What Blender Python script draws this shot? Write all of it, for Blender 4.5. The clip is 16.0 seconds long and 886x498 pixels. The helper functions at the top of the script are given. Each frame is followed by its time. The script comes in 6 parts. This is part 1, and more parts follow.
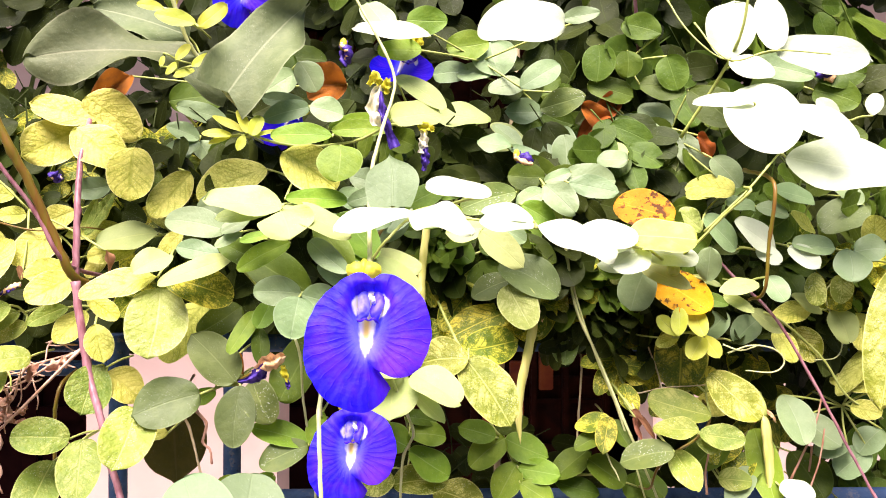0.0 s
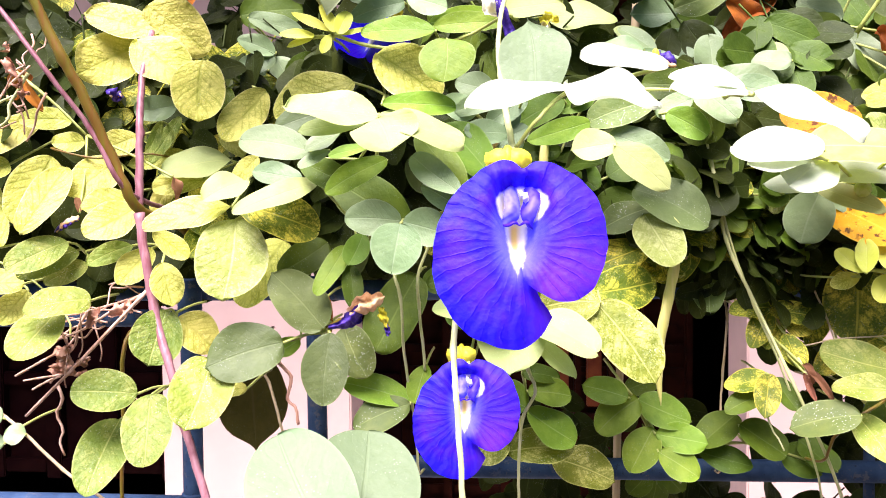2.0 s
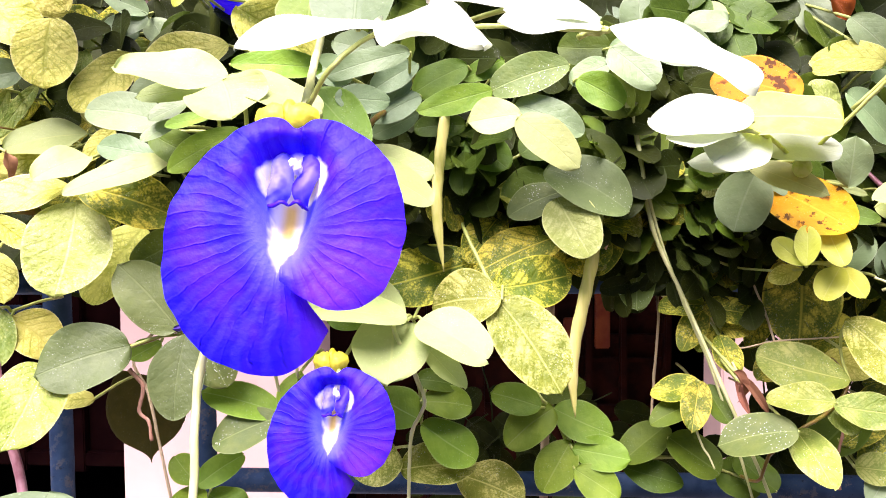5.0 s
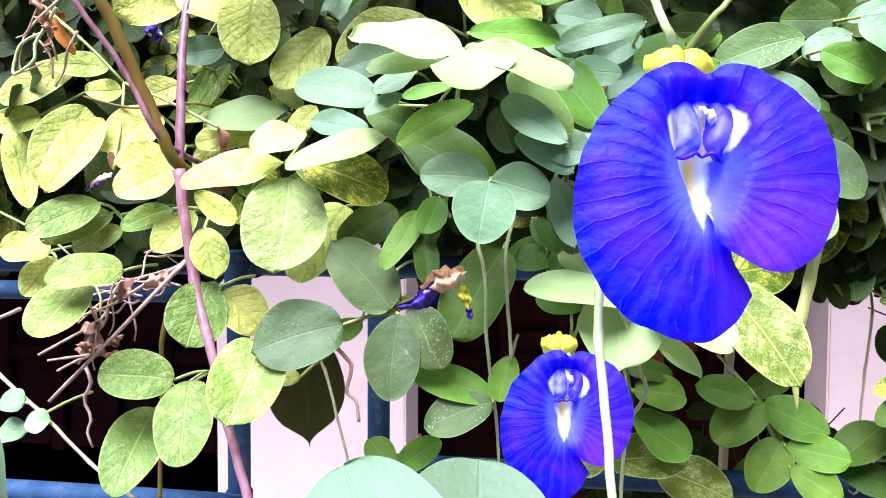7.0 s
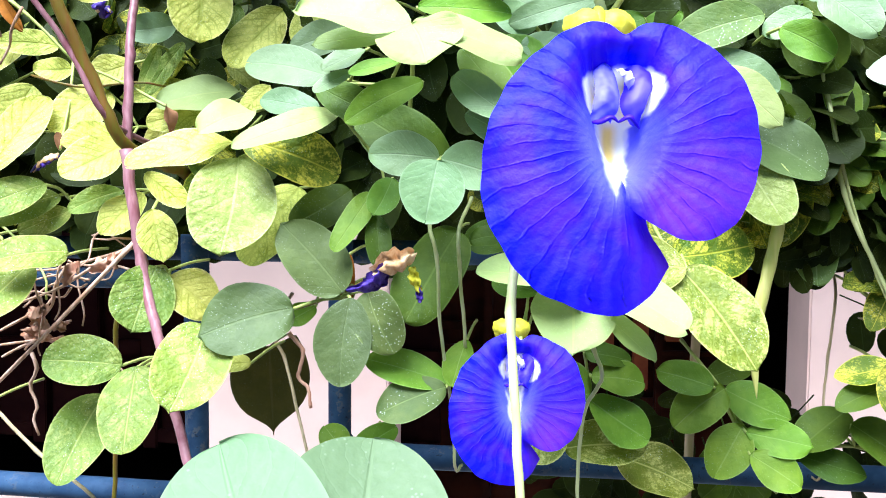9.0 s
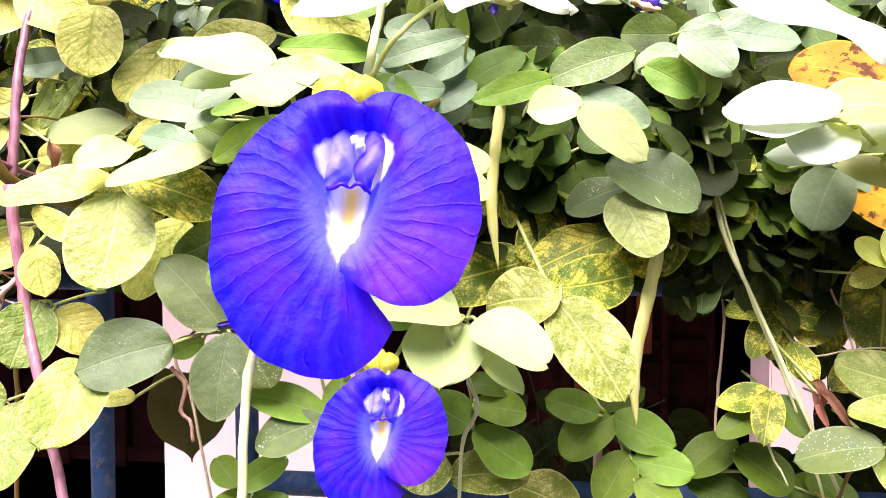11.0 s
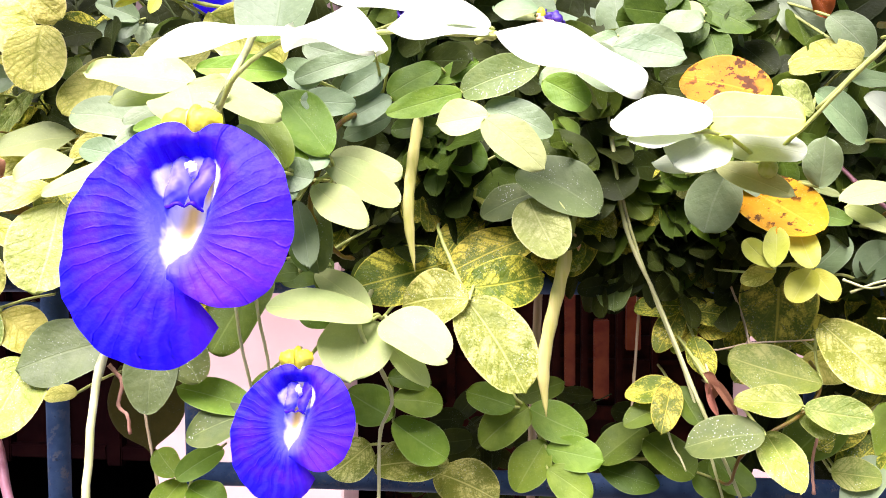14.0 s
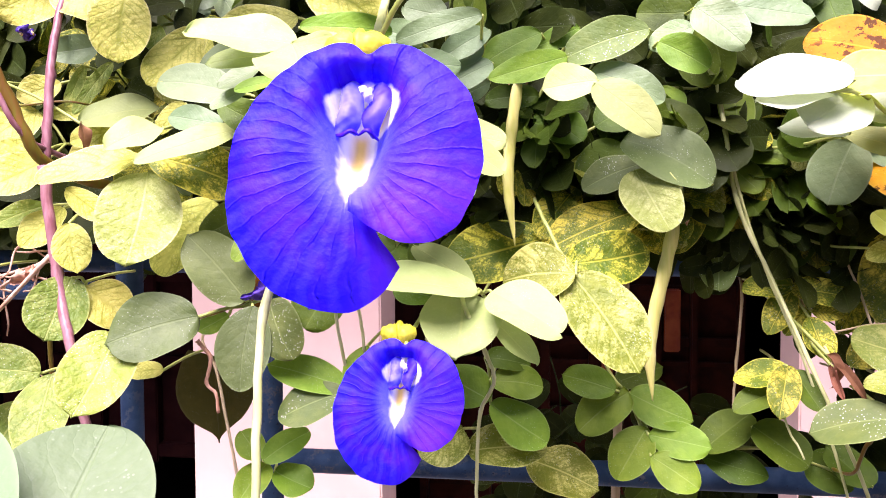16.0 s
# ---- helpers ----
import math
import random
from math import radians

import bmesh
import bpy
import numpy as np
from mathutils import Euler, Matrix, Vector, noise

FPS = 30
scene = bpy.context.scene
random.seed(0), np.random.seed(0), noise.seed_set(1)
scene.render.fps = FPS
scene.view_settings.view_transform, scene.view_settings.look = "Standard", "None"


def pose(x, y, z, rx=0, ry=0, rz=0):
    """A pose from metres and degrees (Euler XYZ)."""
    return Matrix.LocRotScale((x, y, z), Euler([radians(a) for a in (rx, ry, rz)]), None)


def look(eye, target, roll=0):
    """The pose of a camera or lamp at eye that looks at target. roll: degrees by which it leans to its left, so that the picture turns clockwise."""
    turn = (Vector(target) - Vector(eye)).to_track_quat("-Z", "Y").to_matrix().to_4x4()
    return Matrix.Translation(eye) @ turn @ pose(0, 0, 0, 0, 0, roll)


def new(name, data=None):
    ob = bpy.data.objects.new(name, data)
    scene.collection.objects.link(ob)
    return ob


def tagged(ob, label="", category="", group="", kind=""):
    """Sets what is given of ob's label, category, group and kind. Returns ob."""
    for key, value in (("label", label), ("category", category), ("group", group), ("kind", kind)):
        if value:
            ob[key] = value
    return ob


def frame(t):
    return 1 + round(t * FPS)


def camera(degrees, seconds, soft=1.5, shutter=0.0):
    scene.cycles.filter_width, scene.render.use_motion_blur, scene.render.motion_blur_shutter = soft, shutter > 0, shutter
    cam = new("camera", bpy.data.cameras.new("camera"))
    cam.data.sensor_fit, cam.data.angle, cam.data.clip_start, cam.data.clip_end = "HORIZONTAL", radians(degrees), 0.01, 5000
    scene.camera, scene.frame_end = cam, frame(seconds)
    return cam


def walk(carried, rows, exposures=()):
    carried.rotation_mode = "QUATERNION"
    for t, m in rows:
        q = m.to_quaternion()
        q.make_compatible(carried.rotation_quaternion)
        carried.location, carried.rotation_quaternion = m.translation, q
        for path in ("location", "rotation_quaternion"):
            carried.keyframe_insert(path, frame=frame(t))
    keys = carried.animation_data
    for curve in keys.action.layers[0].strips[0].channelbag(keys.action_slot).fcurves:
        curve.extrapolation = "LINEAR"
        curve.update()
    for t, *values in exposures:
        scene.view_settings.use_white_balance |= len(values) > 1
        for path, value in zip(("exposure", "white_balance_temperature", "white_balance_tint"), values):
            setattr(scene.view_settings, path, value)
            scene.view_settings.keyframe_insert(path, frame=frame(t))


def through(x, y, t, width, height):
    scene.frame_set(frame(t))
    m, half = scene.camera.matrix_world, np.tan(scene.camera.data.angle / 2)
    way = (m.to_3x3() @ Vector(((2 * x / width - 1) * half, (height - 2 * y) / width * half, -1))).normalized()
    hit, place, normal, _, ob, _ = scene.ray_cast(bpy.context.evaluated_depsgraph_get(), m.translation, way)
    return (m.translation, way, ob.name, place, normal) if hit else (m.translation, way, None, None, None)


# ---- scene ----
cam = camera(59.4, 16.0, soft=1.0)
PATH = [
    (0, (0.005, -0.005, 1.303), (-0.004, 1.995, 1.31), 0.0),
    (0.5, (-0.014, 0.011, 1.294), (-0.078, 2.009, 1.247), -0.2),
    (1, (-0.028, 0.036, 1.29), (-0.173, 2.031, 1.244), -0.6),
    (1.5, (-0.028, 0.055, 1.281), (-0.209, 2.046, 1.22), -0.9),
    (2, (-0.025, 0.07, 1.279), (-0.199, 2.061, 1.214), -0.6),
    (2.5, (0.0, 0.081, 1.283), (-0.135, 2.075, 1.203), -0.5),
    (2.9, (0.018, 0.094, 1.279), (-0.098, 2.087, 1.161), -0.3),
    (3, (0.019, 0.101, 1.277), (-0.077, 2.096, 1.167), 0.0),
    (3.2, (0.027, 0.112, 1.278), (-0.058, 2.107, 1.157), 0.2),
    (5.3, (0.012, 0.127, 1.277), (-0.16, 2.118, 1.182), -0.5),
    (5.5, (0.007, 0.128, 1.277), (-0.183, 2.115, 1.159), -0.5),
    (6, (-0.014, 0.131, 1.269), (-0.243, 2.113, 1.142), -0.2),
    (6.5, (-0.031, 0.131, 1.268), (-0.314, 2.108, 1.153), -0.1),
    (7, (-0.046, 0.131, 1.269), (-0.356, 2.105, 1.17), 0.3),
    (7.5, (-0.042, 0.13, 1.27), (-0.355, 2.104, 1.182), -0.1),
    (8, (-0.042, 0.132, 1.267), (-0.362, 2.105, 1.173), 0.1),
    (8.5, (-0.042, 0.134, 1.267), (-0.354, 2.106, 1.16), 0.1),
    (9, (-0.033, 0.14, 1.265), (-0.315, 2.117, 1.145), 0.4),
    (9.5, (-0.027, 0.141, 1.267), (-0.293, 2.12, 1.154), 0.3),
    (10, (-0.014, 0.137, 1.268), (-0.266, 2.118, 1.157), 0.3),
    (10.2, (-0.009, 0.145, 1.269), (-0.254, 2.127, 1.162), 0.1),
    (12.3, (0.03, 0.131, 1.279), (-0.218, 2.115, 1.215), -0.1),
    (12.5, (0.032, 0.129, 1.278), (-0.224, 2.112, 1.217), -0.2),
    (13, (0.039, 0.124, 1.281), (-0.217, 2.107, 1.209), -0.2),
    (13.5, (0.047, 0.123, 1.281), (-0.202, 2.106, 1.197), -0.2),
    (14, (0.047, 0.125, 1.277), (-0.199, 2.108, 1.182), -0.4),
    (14.5, (0.042, 0.128, 1.273), (-0.218, 2.109, 1.186), -0.8),
    (15, (0.037, 0.132, 1.269), (-0.222, 2.114, 1.193), -0.7),
    (15.5, (0.022, 0.133, 1.269), (-0.261, 2.111, 1.19), -0.5),
    (16, (0.014, 0.136, 1.264), (-0.299, 2.109, 1.177), -0.2),
]
EXPOSURES = [(0, 2.0, 6600, 32), (1.5, 2.07, 6400, 34), (3.0, 2.15, 5760, 38), (5.5, 2.05, 6210, 42), (6.5, 2.08, 5610, 51), (6.9, 1.95, 5010, 21), (7.5, 1.98, 5360, 22), (8.0, 1.98, 5360, 14), (9.0, 1.98, 5260, 10), (9.5, 2.08, 5460, 31), (10, 2.23, 5510, 44), (10.8, 2.1, 5960, 39), (12.5, 2.1, 5960, 38), (16, 2.03, 6110, 43)]
walk(cam, [(t, look(eye, target, roll)) for t, eye, target, roll in PATH], EXPOSURES)

# ---- light ----
world = bpy.data.worlds.new("world")
scene.world = world
world.use_nodes = True
_sky = world.node_tree.nodes.new("ShaderNodeTexSky")
_sky.sky_type, _sky.sun_disc = "NISHITA", False
_sky.sun_elevation, _sky.sun_rotation = radians(66), radians(199)
_bg = world.node_tree.nodes["Background"]
_bg.inputs["Strength"].default_value = 0.05
world.node_tree.links.new(_sky.outputs["Color"], _bg.inputs["Color"])
sun = new("sun", bpy.data.lights.new("sun", "SUN"))
sun.data.energy, sun.data.angle, sun.data.color = 4.7, radians(44), (1.0, 0.975, 0.92)
sun.matrix_world = look((-0.8, -2.75, 7.5), (0, 0.4, 1.0))

# ---- materials ----


class Nodes:
    """A short way to write a node material."""

    def __init__(self, name):
        self.mat = bpy.data.materials.new(name)
        self.mat.use_nodes = True
        self.tree = self.mat.node_tree
        self.bsdf = self.tree.nodes["Principled BSDF"]
        self.out = self.tree.nodes["Material Output"]

    def add(self, kind, **sets):
        n = self.tree.nodes.new(kind)
        for key, value in sets.items():
            setattr(n, key, value)
        return n

    def put(self, socket, value):
        if isinstance(value, bpy.types.NodeSocket):
            self.tree.links.new(value, socket)
        elif value is not None:
            socket.default_value = (*value, 1.0) if isinstance(value, tuple) and len(value) == 3 and socket.type == "RGBA" else value

    def math(self, op, a, b=None, c=None, clamp=False):
        n = self.add("ShaderNodeMath", operation=op, use_clamp=clamp)
        for i, v in enumerate((a, b, c)):
            self.put(n.inputs[i], v)
        return n.outputs[0]

    def step(self, v, lo, hi, to0=0.0, to1=1.0):
        n = self.add("ShaderNodeMapRange", interpolation_type="SMOOTHSTEP")
        for i, x in enumerate((v, lo, hi, to0, to1)):
            self.put(n.inputs[i], x)
        return n.outputs[0]

    def mix(self, f, a, b, blend="MIX"):
        n = self.add("ShaderNodeMix", data_type="RGBA", blend_type=blend)
        self.put(n.inputs[0], f), self.put(n.inputs[6], a), self.put(n.inputs[7], b)
        return n.outputs[2]

    def noise(self, vec, scale, detail=3.0, rough=0.55):
        n = self.add("ShaderNodeTexNoise")
        self.put(n.inputs["Vector"], vec), self.put(n.inputs["Scale"], scale)
        self.put(n.inputs["Detail"], detail), self.put(n.inputs["Roughness"], rough)
        return n.outputs["Fac"]

    def cells(self, vec, scale, feature="F1"):
        n = self.add("ShaderNodeTexVoronoi", feature=feature)
        self.put(n.inputs["Vector"], vec), self.put(n.inputs["Scale"], scale)
        return n.outputs["Distance"]

    def place(self, spread=3.0):
        """Object coordinates, moved by chance from object to object."""
        tc, info = self.add("ShaderNodeTexCoord"), self.add("ShaderNodeObjectInfo")
        s = self.add("ShaderNodeVectorMath", operation="ADD")
        self.put(s.inputs[0], tc.outputs["Object"])
        self.put(s.inputs[1], self.math("MULTIPLY", info.outputs["Random"], spread))
        return s.outputs[0], info.outputs["Random"]

    def uv(self):
        n = self.add("ShaderNodeSeparateXYZ")
        self.put(n.inputs[0], self.add("ShaderNodeTexCoord").outputs["UV"])
        return n.outputs[0], n.outputs[1]

    def bump(self, height, strength, distance):
        n = self.add("ShaderNodeBump")
        self.put(n.inputs["Strength"], strength), self.put(n.inputs["Distance"], distance), self.put(n.inputs["Height"], height)
        self.put(self.bsdf.inputs["Normal"], n.outputs[0])
        return n.outputs[0]

    def done(self, color, rough, spec=0.5, through=0.0, glow=None, metal=0.0):
        self.put(self.bsdf.inputs["Base Color"], color), self.put(self.bsdf.inputs["Roughness"], rough)
        self.put(self.bsdf.inputs["Specular IOR Level"], spec), self.put(self.bsdf.inputs["Metallic"], metal)
        if through:
            t, m = self.add("ShaderNodeBsdfTranslucent"), self.add("ShaderNodeMixShader")
            self.put(t.inputs[0], glow if glow is not None else color), self.put(m.inputs[0], through)
            self.put(m.inputs[1], self.bsdf.outputs[0]), self.put(m.inputs[2], t.outputs[0])
            self.put(self.out.inputs[0], m.outputs[0])
        return self.mat


def leaf_material(name, base, second, vein, patch=0.35, specks=0.12, margin=None, rough=0.46, spec=0.27, through=0.28, spots=None, mosaic=0.0, net=0.0):
    """second: broad patches; vein: ribs and, with mosaic, blotches between the veins; net: greener along the veins."""
    m = Nodes(name)
    p, chance = m.place()
    u, v = m.uv()
    across = m.math("ABSOLUTE", m.math("SUBTRACT", u, 0.5))
    fine, broad = m.noise(p, 900.0, 4.0), m.noise(p, 130.0, 3.0)
    col = m.mix(m.math("MULTIPLY", m.step(broad, 0.42, 0.66), patch + 0.35, clamp=True), base, second)
    rib = m.step(across, 0.006, 0.026, 1.0, 0.0)
    slant = m.math("SUBTRACT", m.math("MULTIPLY", v, 7.0), m.math("MULTIPLY", across, 5.0))
    sway = m.math("ADD", m.math("MULTIPLY", broad, 0.7), m.math("MULTIPLY", m.noise(p, 420.0, 2.0), 0.35))
    side = m.math("ABSOLUTE", m.math("SUBTRACT", m.math("FRACT", m.math("ADD", slant, sway)), 0.5))
    near = m.math("MAXIMUM", m.step(side, 0.04, 0.20, 1.0, 0.0), m.step(across, 0.02, 0.07, 1.0, 0.0))
    if mosaic:
        grain = m.math("ADD", m.noise(p, 1150.0, 5.0, 0.72), m.math("MULTIPLY", m.math("SUBTRACT", m.noise(p, 110.0), 0.5), 1.1))
        blotch = m.math("MULTIPLY", m.step(grain, 0.40, 0.72), m.math("SUBTRACT", 1.0, m.math("MULTIPLY", near, 0.7)))
        col = m.mix(m.math("MULTIPLY", blotch, mosaic), col, vein)
    if net:
        web = m.math("MULTIPLY", m.math("MAXIMUM", near, m.step(m.cells(p, 520.0, "DISTANCE_TO_EDGE"), 0.03, 0.15, 0.80, 0.0)), m.step(broad, 0.36, 0.58, 0.30, 1.0))
        col = m.mix(m.math("MULTIPLY", web, net), col, second)
    col = m.mix(m.math("MULTIPLY", fine, 0.30), col, tuple(c * 0.6 for c in base))
    veins = m.step(side, 0.0, 0.06, 0.8, 0.0)
    lines = m.math("MAXIMUM", rib, m.math("MULTIPLY", veins, 0.22))
    if not net:
        col = m.mix(m.math("MULTIPLY", lines, 0.42), col, vein)
    col = m.mix(m.step(m.math("ADD", across, m.math("MULTIPLY", fine, 0.05)), 0.485, 0.53, 0.0, 0.6), col, margin or vein)
    if specks:
        dot = m.step(m.cells(p, 900.0), 0.10, 0.24, 1.0, 0.0)
        dot = m.math("MULTIPLY", dot, m.step(m.noise(p, 90.0), 0.46, 0.6))
        col = m.mix(m.math("MULTIPLY", dot, specks), col, (0.75, 0.80, 0.66))
    if spots:
        blot = m.step(m.noise(p, 210.0, 4.0, 0.62), 0.54, 0.58)
        blot = m.math("MULTIPLY", blot, m.step(m.noise(p, 60.0), 0.40, 0.50))
        col = m.mix(m.math("MULTIPLY", blot, 0.9), col, spots)
    hsv = m.add("ShaderNodeHueSaturation")
    m.put(hsv.inputs["Hue"], m.math("ADD", 0.486, m.math("MULTIPLY", chance, 0.026)))
    m.put(hsv.inputs["Value"], m.math("ADD", 0.78, m.math("MULTIPLY", m.math("FRACT", m.math("MULTIPLY", chance, 7.31)), 0.46)))
    m.put(hsv.inputs["Color"], col)
    m.bump(m.math("ADD", m.math("MULTIPLY", lines, -0.16), m.math("ADD", m.math("MULTIPLY", near, -0.09 if mosaic or net else -0.02), m.math("MULTIPLY", m.noise(p, 340.0, 3.0, 0.5), 1.4 if mosaic or net else 0.5))), 0.7, 0.0011)
    return m.done(hsv.outputs[0], m.math("ADD", rough, m.math("MULTIPLY", fine, 0.2)), spec, through)


LEAF = {
    "g": leaf_material("leaf_green", (0.138, 0.248, 0.012), (0.200, 0.318, 0.022), (0.29, 0.41, 0.10), spec=0.22),
    "b": leaf_material("leaf_bluegreen", (0.195, 0.295, 0.118), (0.240, 0.340, 0.145), (0.33, 0.42, 0.22), spec=0.34, rough=0.42),
    "s": leaf_material("leaf_speckled", (0.105, 0.155, 0.028), (0.150, 0.195, 0.036), (0.30, 0.38, 0.12), specks=0.9),
    "m": leaf_material("leaf_pale_mottled", (0.160, 0.235, 0.024), (0.220, 0.290, 0.032), (0.52, 0.54, 0.14), patch=0.4, mosaic=0.55, specks=0.5),
    "y": leaf_material("leaf_yellowing", (0.620, 0.620, 0.115), (0.250, 0.305, 0.016), (0.80, 0.76, 0.30), patch=-0.15, specks=0.25, net=0.76),
    "v": leaf_material("leaf_mosaic", (0.080, 0.132, 0.004), (0.140, 0.190, 0.008), (0.80, 0.72, 0.06), patch=0.4, mosaic=0.85, specks=0.35),
    # p: bleaching by strong sunlight is mixed into this pale colour
    "p": leaf_material("leaf_pale", (0.480, 0.550, 0.360), (0.530, 0.590, 0.400), (0.54, 0.60, 0.38), patch=0.3, through=0.34),
    "l": leaf_material("leaf_lime", (0.560, 0.620, 0.060), (0.620, 0.660, 0.110), (0.70, 0.72, 0.20), patch=0.3, through=0.38),
    "q": leaf_material("leaf_pale_lime", (0.360, 0.440, 0.135), (0.415, 0.480, 0.160), (0.48, 0.53, 0.16), patch=0.3, through=0.36),
    "w": leaf_material("leaf_mint", (0.145, 0.225, 0.100), (0.165, 0.248, 0.112), (0.175, 0.255, 0.118), patch=0.2, through=0.34),
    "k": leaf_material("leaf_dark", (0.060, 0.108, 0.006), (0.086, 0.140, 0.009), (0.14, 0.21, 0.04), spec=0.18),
    # x: shade between the leaves put into a near-black green
    "x": leaf_material("leaf_inner_shade", (0.025, 0.037, 0.004), (0.036, 0.050, 0.006), (0.06, 0.09, 0.02), spec=0.12),
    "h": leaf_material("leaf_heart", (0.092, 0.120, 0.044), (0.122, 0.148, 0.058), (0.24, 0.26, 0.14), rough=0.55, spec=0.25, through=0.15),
    # d: heart leaf made darker and duller, its shade put into the colour
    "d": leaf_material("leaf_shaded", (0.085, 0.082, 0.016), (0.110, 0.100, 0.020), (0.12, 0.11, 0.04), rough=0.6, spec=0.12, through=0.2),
    "o": leaf_material("leaf_spent", (0.600, 0.235, 0.003), (0.600, 0.320, 0.008), (0.66, 0.40, 0.03), spots=(0.055, 0.018, 0.004), patch=0.5, through=0.30, spec=0.1),
    "z": leaf_material("leaf_lightly_mottled", (0.165, 0.210, 0.010), (0.240, 0.275, 0.018), (0.76, 0.75, 0.20), patch=0.4, mosaic=0.7, specks=0.5),
    "e": leaf_material("leaf_soft_mottled", (0.270, 0.330, 0.060), (0.340, 0.400, 0.085), (0.62, 0.64, 0.24), patch=0.4, mosaic=0.5, specks=0.3),
    "f": leaf_material("leaf_deep_bluegreen", (0.096, 0.138, 0.034), (0.125, 0.170, 0.046), (0.165, 0.215, 0.075), specks=0.3, spec=0.3),
    "c": leaf_material("leaf_dry_pink", (0.27, 0.125, 0.060), (0.20, 0.085, 0.040), (0.36, 0.19, 0.11), patch=0.7, rough=0.7, spec=0.1),
    "n": leaf_material("leaf_dead", (0.330, 0.100, 0.012), (0.240, 0.075, 0.014), (0.36, 0.15, 0.06), patch=0.7, rough=0.7, spec=0.1),
}


def stalk_material(name, base, second, rough=0.45):
    m = Nodes(name)
    p, chance = m.place()
    streak = m.add("ShaderNodeMapping")
    m.put(streak.inputs[0], p)
    streak.inputs[3].default_value = (420, 420, 45)
    n = m.noise(streak.outputs[0], 1.0, 3.0)
    col = m.mix(m.step(n, 0.30, 0.72), base, second)
    col = m.mix(m.step(m.noise(p, 60.0), 0.5, 0.7, 0.0, 0.5), col, second)
    m.bump(n, 0.3, 0.0003)
    return m.done(col, rough, 0.25)


STALK = {
    "pink": stalk_material("stalk_purplish", (0.185, 0.066, 0.074), (0.300, 0.150, 0.158), 0.34),
    "olive": stalk_material("stalk_olive", (0.135, 0.120, 0.010), (0.165, 0.078, 0.014), 0.4),
    "lime": stalk_material("stalk_lime", (0.30, 0.36, 0.070), (0.40, 0.44, 0.12)),
    "pale": stalk_material("stalk_pale", (0.36, 0.39, 0.13), (0.47, 0.48, 0.22)),
    "husk": stalk_material("stalk_husk", (0.30, 0.13, 0.065), (0.50, 0.29, 0.19), 0.75),
    "straw": stalk_material("stalk_straw", (0.42, 0.33, 0.16), (0.54, 0.42, 0.25)),
    "dry": stalk_material("stalk_dry", (0.34, 0.185, 0.10), (0.58, 0.39, 0.28), 0.7),
    "pod": stalk_material("pod_skin", (0.50, 0.50, 0.10), (0.62, 0.57, 0.19)),
}


